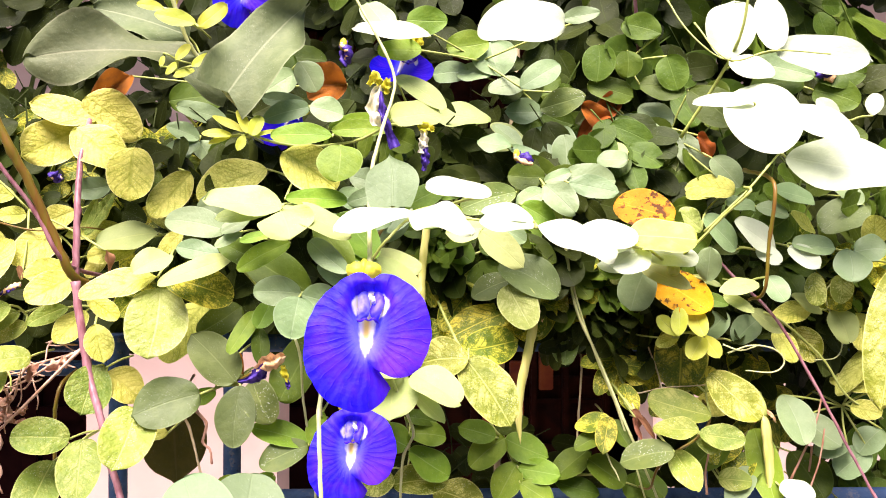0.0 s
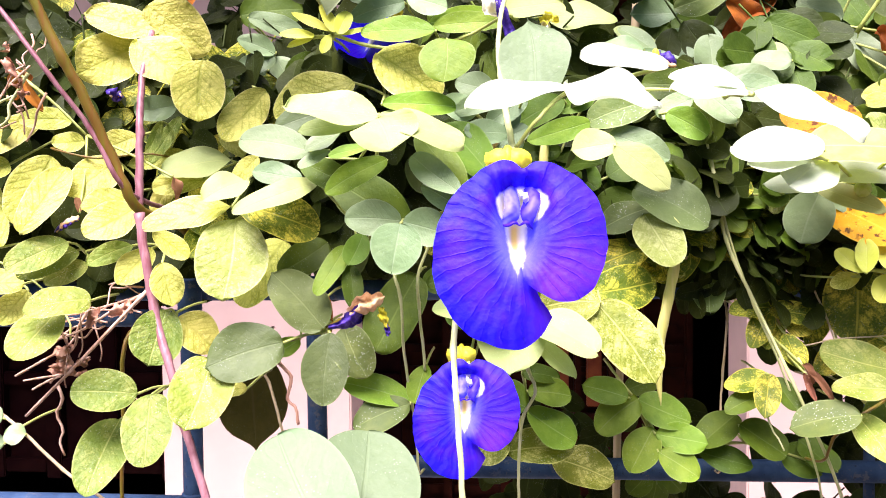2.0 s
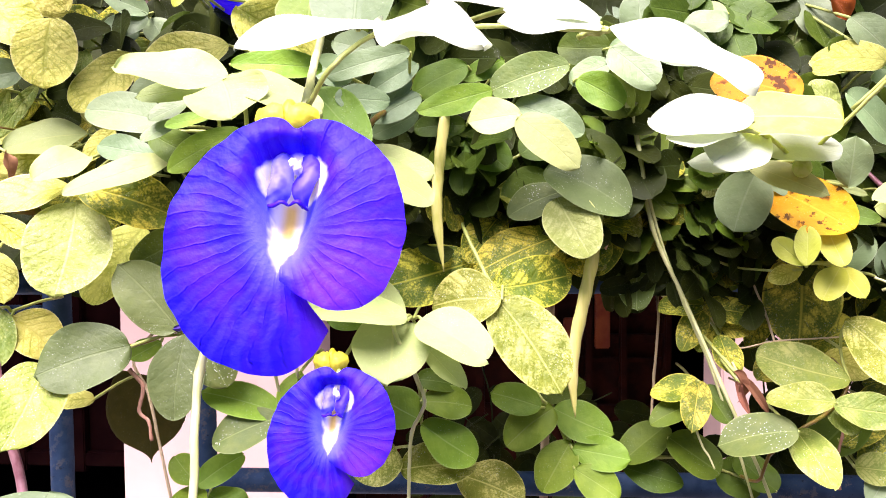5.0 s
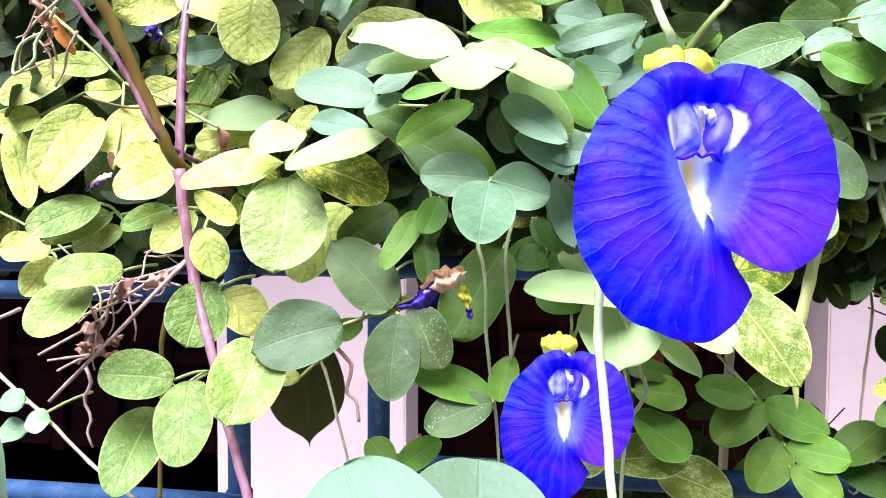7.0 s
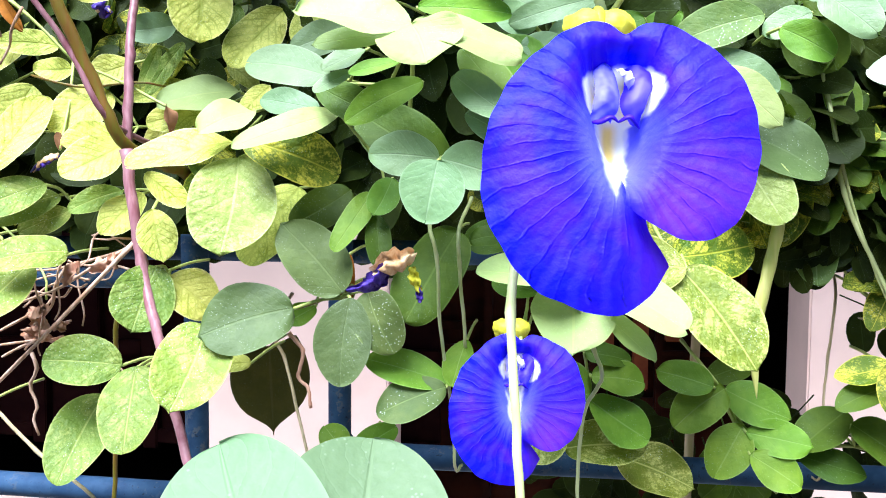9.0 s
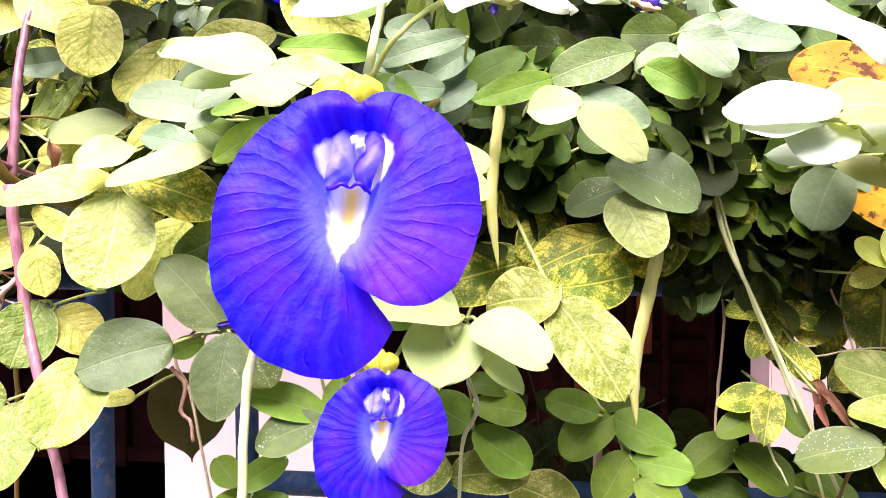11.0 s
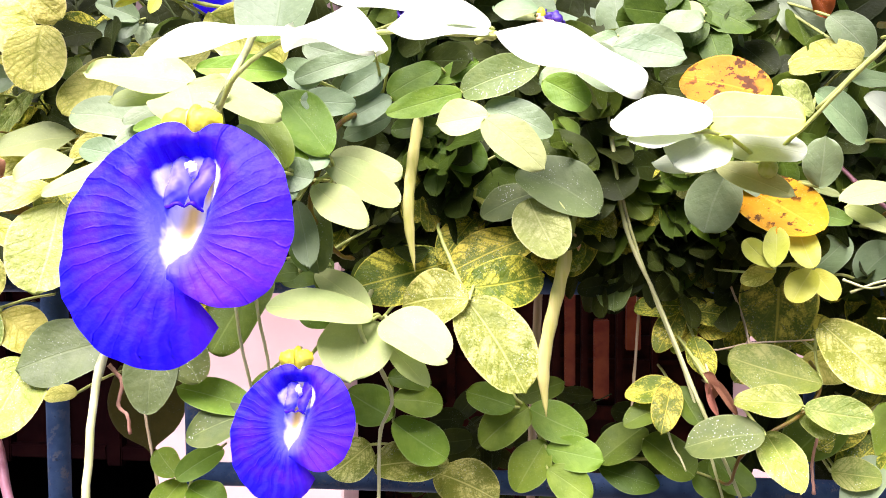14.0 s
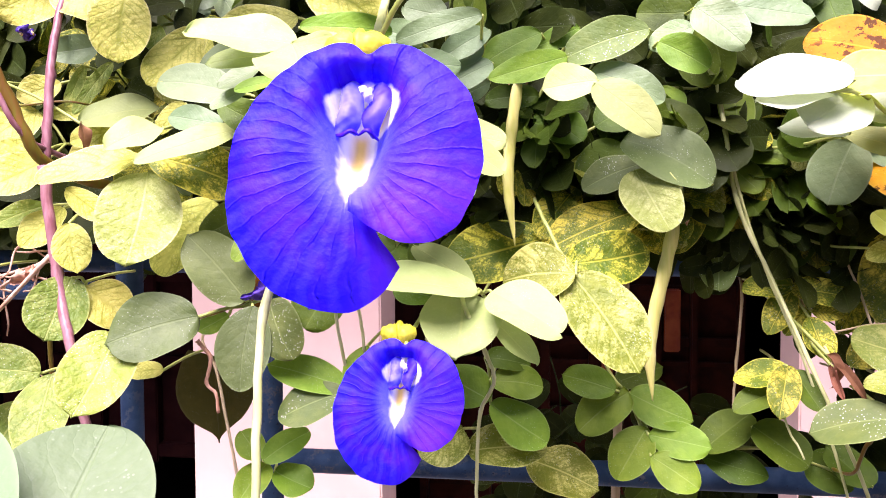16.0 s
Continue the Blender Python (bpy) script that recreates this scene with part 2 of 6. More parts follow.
def banner_material(name):
    m = Nodes(name)
    p, _ = m.place()
    u, v = m.uv()
    x, y = m.math("SUBTRACT", m.math("MULTIPLY", u, 2.0), 1.0), m.math("SUBTRACT", m.math("MULTIPLY", v, 2.0), 1.0)
    up = m.math("SUBTRACT", y, 0.10)
    ang = m.math("ARCTAN2", up, x)
    rad = m.math("SQRT", m.math("ADD", m.math("MULTIPLY", x, x), m.math("MULTIPLY", up, up)))
    wob = m.math("ADD", m.math("MULTIPLY", m.noise(p, 75.0, 2.0), 5.0), m.math("MULTIPLY", m.noise(p, 330.0, 2.0), 0.8))
    ray = m.math("ABSOLUTE", m.math("SINE", m.math("ADD", m.math("MULTIPLY", ang, 16.0), wob)))
    vein = m.math("MULTIPLY", m.step(ray, 0.0, 0.26, 1.0, 0.0), m.step(rad, 0.24, 0.60))
    vein = m.math("MULTIPLY", vein, m.step(m.noise(p, 200.0, 2.0), 0.34, 0.62))
    swell = m.math("MULTIPLY", ray, m.step(rad, 0.16, 0.42))
    # violet towards the right: a view-dependent sheen painted into the petal colour
    col = m.mix(m.step(m.math("SUBTRACT", x, m.math("MULTIPLY", y, 0.25)), -0.15, 0.70), (0.012, 0.008, 0.80), (0.036, 0.012, 0.79))
    violet_sheen = m.math("MULTIPLY", m.step(y, 0.25, -0.40), m.step(m.math("ADD", x, m.math("MULTIPLY", m.noise(p, 150.0), 0.4)), 0.15, 0.60))
    col = m.mix(m.math("MULTIPLY", violet_sheen, 0.48), col, (0.20, 0.036, 0.74))
    rose = m.math("MULTIPLY", m.step(rad, 0.25, 0.60), m.step(rad, 0.70, 0.92, 1.0, 0.0))
    col = m.mix(m.math("MULTIPLY", rose, m.step(m.noise(p, 95.0), 0.40, 0.66, 0.0, 0.24)), col, (0.19, 0.024, 0.74))
    col = m.mix(m.math("MULTIPLY", m.step(m.noise(p, 110.0, 3.0), 0.42, 0.66), 0.22), col, (0.060, 0.010, 0.72))
    col = m.mix(m.math("MULTIPLY", m.noise(p, 900.0, 3.0), 0.20), col, (0.030, 0.004, 0.58))
    col = m.mix(m.math("MULTIPLY", vein, 0.11), col, (0.016, 0.003, 0.44))
    col = m.mix(m.math("MULTIPLY", m.math("MULTIPLY", m.step(ray, 0.70, 1.0), m.step(rad, 0.1, 0.35)), 0.08), col, (0.16, 0.12, 0.86))
    # cream throat, and below it the white flare fringed with pale violet
    tx, ty = m.math("DIVIDE", m.math("SUBTRACT", x, 0.045), 0.262), m.math("DIVIDE", m.math("SUBTRACT", y, 0.50), 0.205)
    pit = m.math("ADD", m.math("SQRT", m.math("ADD", m.math("MULTIPLY", tx, tx), m.math("MULTIPLY", ty, ty))), m.math("MULTIPLY", m.math("SUBTRACT", m.noise(p, 300.0, 2.0), 0.5), 0.25))
    drift = m.math("ABSOLUTE", m.math("ADD", m.math("SUBTRACT", x, m.math("MULTIPLY", y, 0.08)), 0.022))
    wide = m.math("ADD", drift, m.math("MULTIPLY", m.math("SUBTRACT", m.noise(p, 260.0, 2.0), 0.5), 0.07))
    wide = m.math("SUBTRACT", m.math("ADD", wide, m.step(y, 0.02, -0.34, 0.0, 0.10)), m.step(y, -0.05, 0.25, 0.0, 0.03))
    top = m.step(y, 0.36, 0.44, 1.0, 0.0)
    halo = m.math("MULTIPLY", m.step(wide, 0.06, 0.32, 1.0, 0.0), m.math("MULTIPLY", m.step(y, -0.46, -0.12), m.step(y, 0.30, 0.50, 1.0, 0.0)))
    col = m.mix(m.math("MULTIPLY", halo, 0.30), col, (0.32, 0.34, 0.88))
    col = m.mix(m.step(pit, 0.88, 1.06, 1.0, 0.0), col, (0.84, 0.82, 0.70))
    col = m.mix(m.math("MULTIPLY", m.step(wide, 0.050, 0.105, 1.0, 0.0), m.math("MULTIPLY", top, m.step(y, -0.36, -0.29))), col, (0.86, 0.87, 0.84))
    gold = m.math("MULTIPLY", m.step(drift, 0.01, 0.085, 1.0, 0.0), m.math("MULTIPLY", m.step(y, -0.06, 0.10), m.step(y, 0.30, 0.42, 1.0, 0.0)))
    gold = m.math("MAXIMUM", gold, m.math("MULTIPLY", m.step(pit, 0.40, 0.90, 1.0, 0.0), m.step(m.math("ABSOLUTE", x), 0.06, 0.14)))
    col = m.mix(m.math("MULTIPLY", gold, 0.9), col, (0.80, 0.58, 0.09))
    m.bump(m.math("ADD", m.math("ADD", m.math("MULTIPLY", vein, -0.22), m.math("MULTIPLY", swell, 0.16)), m.math("MULTIPLY", m.noise(p, 420.0, 3.0), 0.6)), 0.7, 0.0008)
    return m.done(col, 0.55, 0.15, 0.26)


def petal_material(name, base, second, through=0.3, scale=420.0):
    m = Nodes(name)
    p, _ = m.place()
    n = m.noise(p, scale, 2.0)
    m.bump(n, 0.5, 0.0006)
    return m.done(m.mix(m.step(n, 0.35, 0.65), base, second), 0.5, 0.25, through)


BANNER = banner_material("petal_blue")
WING = petal_material("petal_violet", (0.040, 0.012, 0.62), (0.13, 0.09, 0.80), 0.3, 210.0)
PALE_WING = petal_material("petal_lavender", (0.09, 0.07, 0.76), (0.22, 0.20, 0.84), 0.3, 260.0)
DARK_WING = petal_material("petal_dark_violet", (0.026, 0.004, 0.36), (0.050, 0.008, 0.48), 0.2)
KEEL = petal_material("petal_white_violet", (0.50, 0.47, 0.86), (0.74, 0.70, 0.84))
THROAT = petal_material("petal_cream", (0.82, 0.80, 0.66), (0.74, 0.68, 0.40))
CALYX = petal_material("calyx_lime", (0.58, 0.52, 0.020), (0.68, 0.62, 0.05))
BUD = petal_material("bud_lime", (0.50, 0.58, 0.10), (0.60, 0.64, 0.18))
SPENT = petal_material("petal_spent", (0.026, 0.010, 0.13), (0.075, 0.035, 0.27), 0.12)
HUSK = petal_material("petal_husk", (0.72, 0.50, 0.28), (0.56, 0.30, 0.12), 0.2)


def plain_material(name, base, second, scale, rough, spec=0.4, bump=0.3, depth=0.002, wear=None):
    m = Nodes(name)
    p, _ = m.place(0.0)
    n, w = m.noise(p, scale, 5.0), m.noise(p, scale * 0.13, 3.0)
    col = m.mix(m.step(n, 0.35, 0.65), base, second)
    col = m.mix(m.step(w, 0.45, 0.7, 0.0, 0.5), col, second)
    if wear:
        chip = m.step(m.noise(p, scale * 1.4, 6.0, 0.75), 0.55, 0.60)
        col = m.mix(m.math("MULTIPLY", chip, m.step(m.noise(p, scale * 0.3, 3.0), 0.38, 0.60)), col, wear)
        col = m.mix(m.step(m.noise(p, scale * 4.0, 4.0, 0.7), 0.60, 0.68, 0.0, 0.7), col, (0.012, 0.013, 0.018))
    m.bump(n, bump, depth)
    return m.done(col, m.math("ADD", rough, m.math("MULTIPLY", w, 0.2)), spec)


PAINT = plain_material("fence_paint", (0.017, 0.040, 0.086), (0.030, 0.062, 0.120), 90.0, 0.6, 0.15, 0.6, 0.0010, wear=(0.075, 0.085, 0.105))
PLASTER = plain_material("pink_plaster", (0.66, 0.465, 0.385), (0.61, 0.425, 0.350), 9.0, 0.8, 0.2, 0.2)
BOUNCE_PALE = plain_material("pale_bounce", (0.46, 0.43, 0.40), (0.40, 0.375, 0.35), 8.0, 0.85, 0.2)
WOOD = plain_material("dark_wood", (0.022, 0.005, 0.002), (0.045, 0.009, 0.003), 14.0, 0.6, 0.08)
STAIN = plain_material("stained_wood", (0.011, 0.0028, 0.0028), (0.018, 0.005, 0.004), 14.0, 0.8, 0.02)
# wood tone with a warm red glow put into its colour
GLOW_WOOD = plain_material("red_glow_wood", (0.20, 0.026, 0.003), (0.34, 0.070, 0.008), 14.0, 0.4, 0.3)
# near-black, so the unlit room's darkness is in the colour itself
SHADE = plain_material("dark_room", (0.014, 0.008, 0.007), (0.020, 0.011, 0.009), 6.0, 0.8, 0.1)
SOIL = plain_material("bare_ground", (0.110, 0.090, 0.070), (0.080, 0.066, 0.052), 7.0, 0.85, 0.2)

# ---- builders ----


def mesh_of(name, verts, faces, material, uvs=None, smooth=True):
    me = bpy.data.meshes.new(name)
    me.from_pydata([tuple(v) for v in verts], [], faces)
    if uvs is not None:
        layer = me.uv_layers.new(name="UVMap")
        for loop in me.loops:
            layer.data[loop.index].uv = uvs[loop.vertex_index]
    if smooth:
        me.polygons.foreach_set("use_smooth", [True] * len(me.polygons))
    me.materials.append(material)
    me.update()
    return me


def child(name, me, parent, place=None, label=""):
    ob = new(name, me)
    ob.parent = parent
    if place is not None:
        ob.matrix_basis = parent.matrix_world.inverted() @ place if parent.parent is None else place
    return tagged(ob, label)


def part(name, bm, material, parent, label=""):
    me = bpy.data.meshes.new(name)
    bm.to_mesh(me)
    bm.free()
    me.materials.append(material)
    return child(name, me, parent, None, label)


def grid_faces(rows, cols, closed=False):
    span = cols if closed else cols - 1
    return [(i * cols + j, i * cols + (j + 1) % cols, (i + 1) * cols + (j + 1) % cols, (i + 1) * cols + j) for i in range(rows - 1) for j in range(span)]


def glide(points, n):
    """A smooth line of n points through the given ones."""
    p = [Vector(q) for q in points]
    p = [p[0] * 2 - p[1]] + p + [p[-1] * 2 - p[-2]]
    out = []
    for i in range(n):
        s = i / (n - 1) * (len(p) - 3)
        k = min(int(s), len(p) - 4)
        f = s - k
        a, b, c, d = p[k:k + 4]
        out.append(0.5 * (2 * b + (c - a) * f + (2 * a - 5 * b + 4 * c - d) * f * f + (3 * b - a - 3 * c + d) * f ** 3))
    return out


def tube(points, radii, sides=7, wobble=0.0, seed=0, flat=1.0):
    """Vertices and faces of a closed round rod along points; flat squeezes its section."""
    rng = random.Random(seed)
    n, verts, normal = len(points), [], None
    for i, q in enumerate(points):
        tangent = (points[min(i + 1, n - 1)] - points[max(i - 1, 0)]).normalized()
        if normal is None:
            normal = tangent.orthogonal().normalized()
        normal = (normal - tangent * normal.dot(tangent)).normalized()
        other = tangent.cross(normal)
        r = radii[i] * (1 + wobble * rng.uniform(-1, 1))
        for j in range(sides):
            a = 2 * math.pi * j / sides
            verts.append(q + normal * (r * math.cos(a)) + other * (r * flat * math.sin(a)))
    faces = grid_faces(n, sides, True)
    faces.append(tuple(range(sides))[::-1])
    faces.append(tuple(range((n - 1) * sides, n * sides)))
    return verts, faces


def thing(name, place, label, category, group=""):
    ob = new(name)
    ob.empty_display_size = 0.02
    ob.matrix_world = ob.matrix_basis = Matrix.Translation(place)
    return tagged(ob, label, category, group)


def local(ob, verts):
    o = ob.matrix_basis.translation
    return [Vector(v) - o for v in verts]


def blade(length, width, seed, droop=0.12, fold=0.16, ripple=0.03, heart=False, rows=19, cols=9, smooth=False):
    """A leaflet: base at the origin, along +y, facing +z. Returns vertices, faces, uv."""
    rng = random.Random(seed)
    verts, uvs = [], []
    ph, ph2, skew = rng.uniform(0, 6.28), rng.uniform(0, 6.28), rng.uniform(-0.05, 0.05)
    fold *= rng.uniform(0.5, 1.5)
    droop *= rng.uniform(0.2, 1.6)
    full, blunt, point = rng.uniform(0.46, 0.56), rng.uniform(0.37, 0.50), rng.choice((0.0, 0.0, 0.02, -0.02, -0.035))
    ripple *= rng.uniform(0.8, 2.2)
    if smooth:
        full, blunt, point = 0.52, 0.44, 0.0
        rows = 61
    for i in range(rows):
        v = i / (rows - 1)
        v = 0.5 - 0.5 * math.cos(math.pi * v)
        if heart:
            half = max(0.0, 1 - ((v - 0.36) / 0.50) ** 2) ** 0.5 if v < 0.80 else 0.475 * ((1 - v) / 0.20) ** 1.9
        else:
            q = v ** (math.log(0.5) / math.log(full))
            half = max(0.0, math.sin(math.pi * q)) ** blunt
        half = max(half, 0.012)
        for j in range(cols):
            u = j / (cols - 1)
            s = 2 * u - 1
            x = s * half * width / 2 + skew * width * math.sin(math.pi * v)
            y = v * length + point * length * max(0.0, v - 0.8) / 0.2 * (1 - 2.2 * abs(s))
            if heart and v < 0.2:
                y -= 0.10 * length * (abs(s) * (1 - v / 0.2))
            z = fold * abs(s) * half * width / 2 - droop * length * (v * v - v * 0.3)
            z += ripple * width * (math.sin(v * 8 + ph + s * 2) * s * s + 0.5 * math.sin(v * 5 + ph2) * s)
            verts.append(Vector((x, y, z)))
            uvs.append((u, v))
    return verts, grid_faces(rows, cols), uvs


COUNT = {"leaf": 0}


def leaf(vine, leaflets, heart=False, crumple=False, wavy=0.03, smooth=False, back=(0.0, 0.040, 0.002), hold=0.0007):
    """A compound leaf: its stalk is the part, each leaflet (kind, base, tip, normal, width) a mesh under it."""
    bases = [Vector(b) for _, b, _, _, _ in leaflets]
    joint = sum(bases, Vector()) / len(bases)
    joint.y = max(b.y for b in bases) + (0.003 if len(bases) > 1 else 0.0)
    o = vine.matrix_basis.translation
    verts, faces = [], []
    for k, b in enumerate(bases + [joint + Vector(back)]):
        if (b - joint).length < 0.0015:
            continue
        mid = (b + joint) / 2 + Vector((0, 0.002, 0.001))
        line = glide([joint, mid, b], 6)
        vs, fs = tube([q - joint for q in line], [hold] * 6, 5)
        faces += [tuple(i + len(verts) for i in f) for f in fs]
        verts += vs
    stalk = child("leaf", mesh_of("leaf_stalk", verts, faces, STALK["lime"]), vine)
    stalk.matrix_basis = Matrix.Translation(joint - o)
    for kind, b, t, n, w in leaflets:
        COUNT["leaf"] += 1
        b, t, n = Vector(b), Vector(t), Vector(n).normalized()
        along = (t - b).normalized()
        side = along.cross(n).normalized()
        n = side.cross(along)
        vs, fs, uvs = blade((t - b).length, w, COUNT["leaf"], 0.7 if crumple else 0.12, 0.8 if crumple else 0.16, 0.16 if crumple else wavy, heart, smooth=smooth)
        turn = Matrix((side, along, n)).transposed()
        lift = n * ((t - b).length * 0.02)
        ob = child("leaflet", mesh_of("leaflet", [turn @ v + lift for v in vs], fs, LEAF[kind], uvs), stalk)
        ob.matrix_basis = Matrix.Translation(b - joint)
    return stalk


def stem(vine, name, kind, radius, points, taper=0.75):
    points = [Vector(p) for p in points]
    if vine not in (VINES["F"], VINES["R"]) and (name == "branch" or kind in ("straw", "olive")):
        # the ends go back into the hedge
        points.insert(0, points[0] + (points[0] - points[1]).normalized() * 0.012 + Vector((0, 0.045, 0)))
        points.append(points[-1] + (points[-1] - points[-2]).normalized() * 0.006 + Vector((0, 0.020, 0)))
    n = max(8, 5 * len(points))
    line = glide(points, n)
    rng = random.Random(len(vine.children) * 7 + n)
    radii = [radius * (1 - (1 - taper) * i / (n - 1)) * (1.0 + (0.22 if i % 11 == 0 else 0.0)) for i in range(n)]
    line = [q + Vector((rng.uniform(-1, 1), rng.uniform(-1, 1), rng.uniform(-1, 1))) * radius * 0.15 for q in line]
    vs, fs = tube(line, radii, 10, 0.03, n)
    return child({"main": "main_stem", "branch": "branch"}.get(name, name), mesh_of("stem", local(vine, vs), fs, STALK[kind]), vine)


def box(name, size, place, material, parent=None, bevel=0.004, turn=None):
    bm = bmesh.new()
    bmesh.ops.create_cube(bm, size=1.0)
    bmesh.ops.scale(bm, vec=size, verts=bm.verts)
    if bevel:
        bmesh.ops.bevel(bm, geom=bm.edges[:], offset=bevel, segments=2, affect="EDGES")
    me = bpy.data.meshes.new(name)
    bm.to_mesh(me)
    bm.free()
    me.materials.append(material)
    ob = new(name, me)
    ob.matrix_basis = Matrix.Translation(place) @ (turn or Matrix())
    if parent:
        ob.parent = parent
        ob.matrix_basis = Matrix.Translation(Vector(place) - parent.matrix_basis.translation) @ (turn or Matrix())
    return ob


# ---- ground, wall behind, room ----
tagged(box("ground", (60, 60, 0.3), (0, 0, -0.15), SOIL, bevel=0), "bare brown ground under the fence", "ground", kind="structure")
WALL = 1.80
house = thing("wall_back", (0, WALL, 0), "pale pink plastered house wall with dark openings", "wall")
tagged(house, kind="structure")
for x0, x1, z0, z1 in ((-3.0, -2.3, 0, 2.8), (-0.835, -0.39, 0, 2.8), (0.485, 3.0, 0, 2.8), (-2.3, -0.835, 1.56, 2.8), (-0.39, 0.485, 2.1, 2.8), (-2.3, -0.835, 0, 0.5)):
    box("plaster_panel", (x1 - x0, 0.15, z1 - z0), ((x0 + x1) / 2, WALL + 0.075, (z0 + z1) / 2), PLASTER, house, bevel=0.004)
# unseen wall, added to block frontal sky light from the hedge
tagged(box("wall_opposite", (9.0, 0.2, 2.2), (0, -2.6, 1.1), SOIL, bevel=0.01), "plain brown wall added behind the camera to cut low sky light", "wall", kind="structure")
# unseen reflector slab, added to brighten the plaster from below
tagged(box("pavement", (8.0, 1.5, 0.06), (0, 1.45, 0.03), BOUNCE_PALE, bevel=0.004), "pale slab added behind the fence to bounce light onto the house", "path", kind="structure")
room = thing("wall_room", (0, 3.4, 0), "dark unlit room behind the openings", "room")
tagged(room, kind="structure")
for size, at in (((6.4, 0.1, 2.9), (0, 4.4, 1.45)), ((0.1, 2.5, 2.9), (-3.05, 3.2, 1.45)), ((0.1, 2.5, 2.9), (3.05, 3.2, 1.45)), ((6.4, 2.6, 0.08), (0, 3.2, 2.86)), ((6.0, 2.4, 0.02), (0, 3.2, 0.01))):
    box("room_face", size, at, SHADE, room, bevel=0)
# unseen overhang, added to keep sun off the plaster and openings
tagged(box("ceiling_eave", (6.2, 0.95, 0.12), (0, 1.32, 2.40), SHADE, bevel=0.01), "dark slab added above the house wall to shade it", "roof", kind="structure")
rack = thing("wooden_rack", (0.05, 2.65, 0), "dark reddish brown wooden rack inside the doorway", "rack")
box("back_board", (1.05, 0.02, 2.05), (0.05, 2.71, 1.03), WOOD, rack)
for x in (-0.45, -0.24, -0.05, 0.10, 0.19, 0.30, 0.41, 0.55):
    box("stile", (0.028 if x < 0.15 else 0.022, 0.04, 2.05), (x, 2.65, 1.03), WOOD, rack)
# these redder panels paint the glow on the rack
for x, z, wide, high in ((0.145, 0.88, 0.035, 0.34), (0.245, 0.80, 0.05, 0.26), (0.345, 0.93, 0.05, 0.20)):
    box("panel", (wide, 0.012, high), (x, 2.655, z), GLOW_WOOD, rack)
for z, high in ((0.14, 0.05), (0.38, 0.03), (0.62, 0.045), (0.79, 0.016), (0.86, 0.03), (1.03, 0.02), (1.16, 0.05), (1.42, 0.03), (1.70, 0.05), (1.98, 0.05)):
    box("rung", (1.02, 0.014, high), (0.05, 2.675, z), WOOD, rack, 0.003)
panelling = thing("window_1", (-1.55, 2.42, 0), "dark stained wooden shutters in the house window", "shutter")
tagged(panelling, kind="structure")
for i in range(12):
    x = -2.62 + i * 0.19
    box("stile", (0.05, 0.035, 1.1), (x, 2.42, 1.03), STAIN, panelling)
    box("panel", (0.14, 0.015, 1.0), (x + 0.095, 2.44, 1.03), STAIN, panelling)
    for z in (0.52, 0.80, 1.08, 1.36, 1.54):
        box("crosspiece", (0.14, 0.03, 0.045), (x + 0.095, 2.42, z), STAIN, panelling)

# ---- fence ----
fence = thing("fence", (-0.14, 0.53, 0), "blue-grey painted metal tube fence with scuffed paint", "fence")


def rod(name, a, b, r, parent, label=""):
    a, b = Vector(a), Vector(b)
    line = [a + (b - a) * (i / 24) for i in range(25)]
    vs, fs = tube(line, [r * (1 + 0.012 * math.sin(i * 2.3)) for i in range(25)], 14, 0.008, 3)
    return child(name, mesh_of(name, local(parent, vs), fs, PAINT), parent, None, label)


rod("post", (-0.2174, 0.5205, 0), (-0.2174, 0.5205, 1.2455), 0.0060, fence)
rod("post", (-0.1443, 0.5358, 0), (-0.1443, 0.5358, 1.2455), 0.0060, fence)
rod("rail", (-1.6, 0.530, 1.104), (-0.2174, 0.5215, 1.109), 0.0064, fence)
rod("rail", (-1.6, 0.538, 1.237), (1.6, 0.553, 1.240), 0.0064, fence)
rod("rail", (-1.6, 0.530, 1.221), (-0.2174, 0.528, 1.223), 0.0054, fence)
rod("rail", (-0.1443, 0.5360, 1.131), (1.6, 0.552, 1.134), 0.0064, fence)
rod("rail", (-1.6, 0.540, 0.15), (1.6, 0.560, 0.15), 0.0066, fence)
for x, y, z in ((-0.2174, 0.5205, 1.109), (-0.2174, 0.5205, 1.222), (-0.2174, 0.5205, 1.2385), (-0.1443, 0.5358, 1.131), (-0.1443, 0.5358, 1.2385)):
    rod("weld", (x, y, z - 0.009), (x, y, z + 0.009), 0.0071, fence)
for x in (-1.5, -1.2, -0.9, -0.6, -0.40, 0.19, 0.36, 0.6, 0.9, 1.2, 1.5):
    rod("bar", (x, 0.556, 0), (x, 0.556, 1.237), 0.0032, fence)

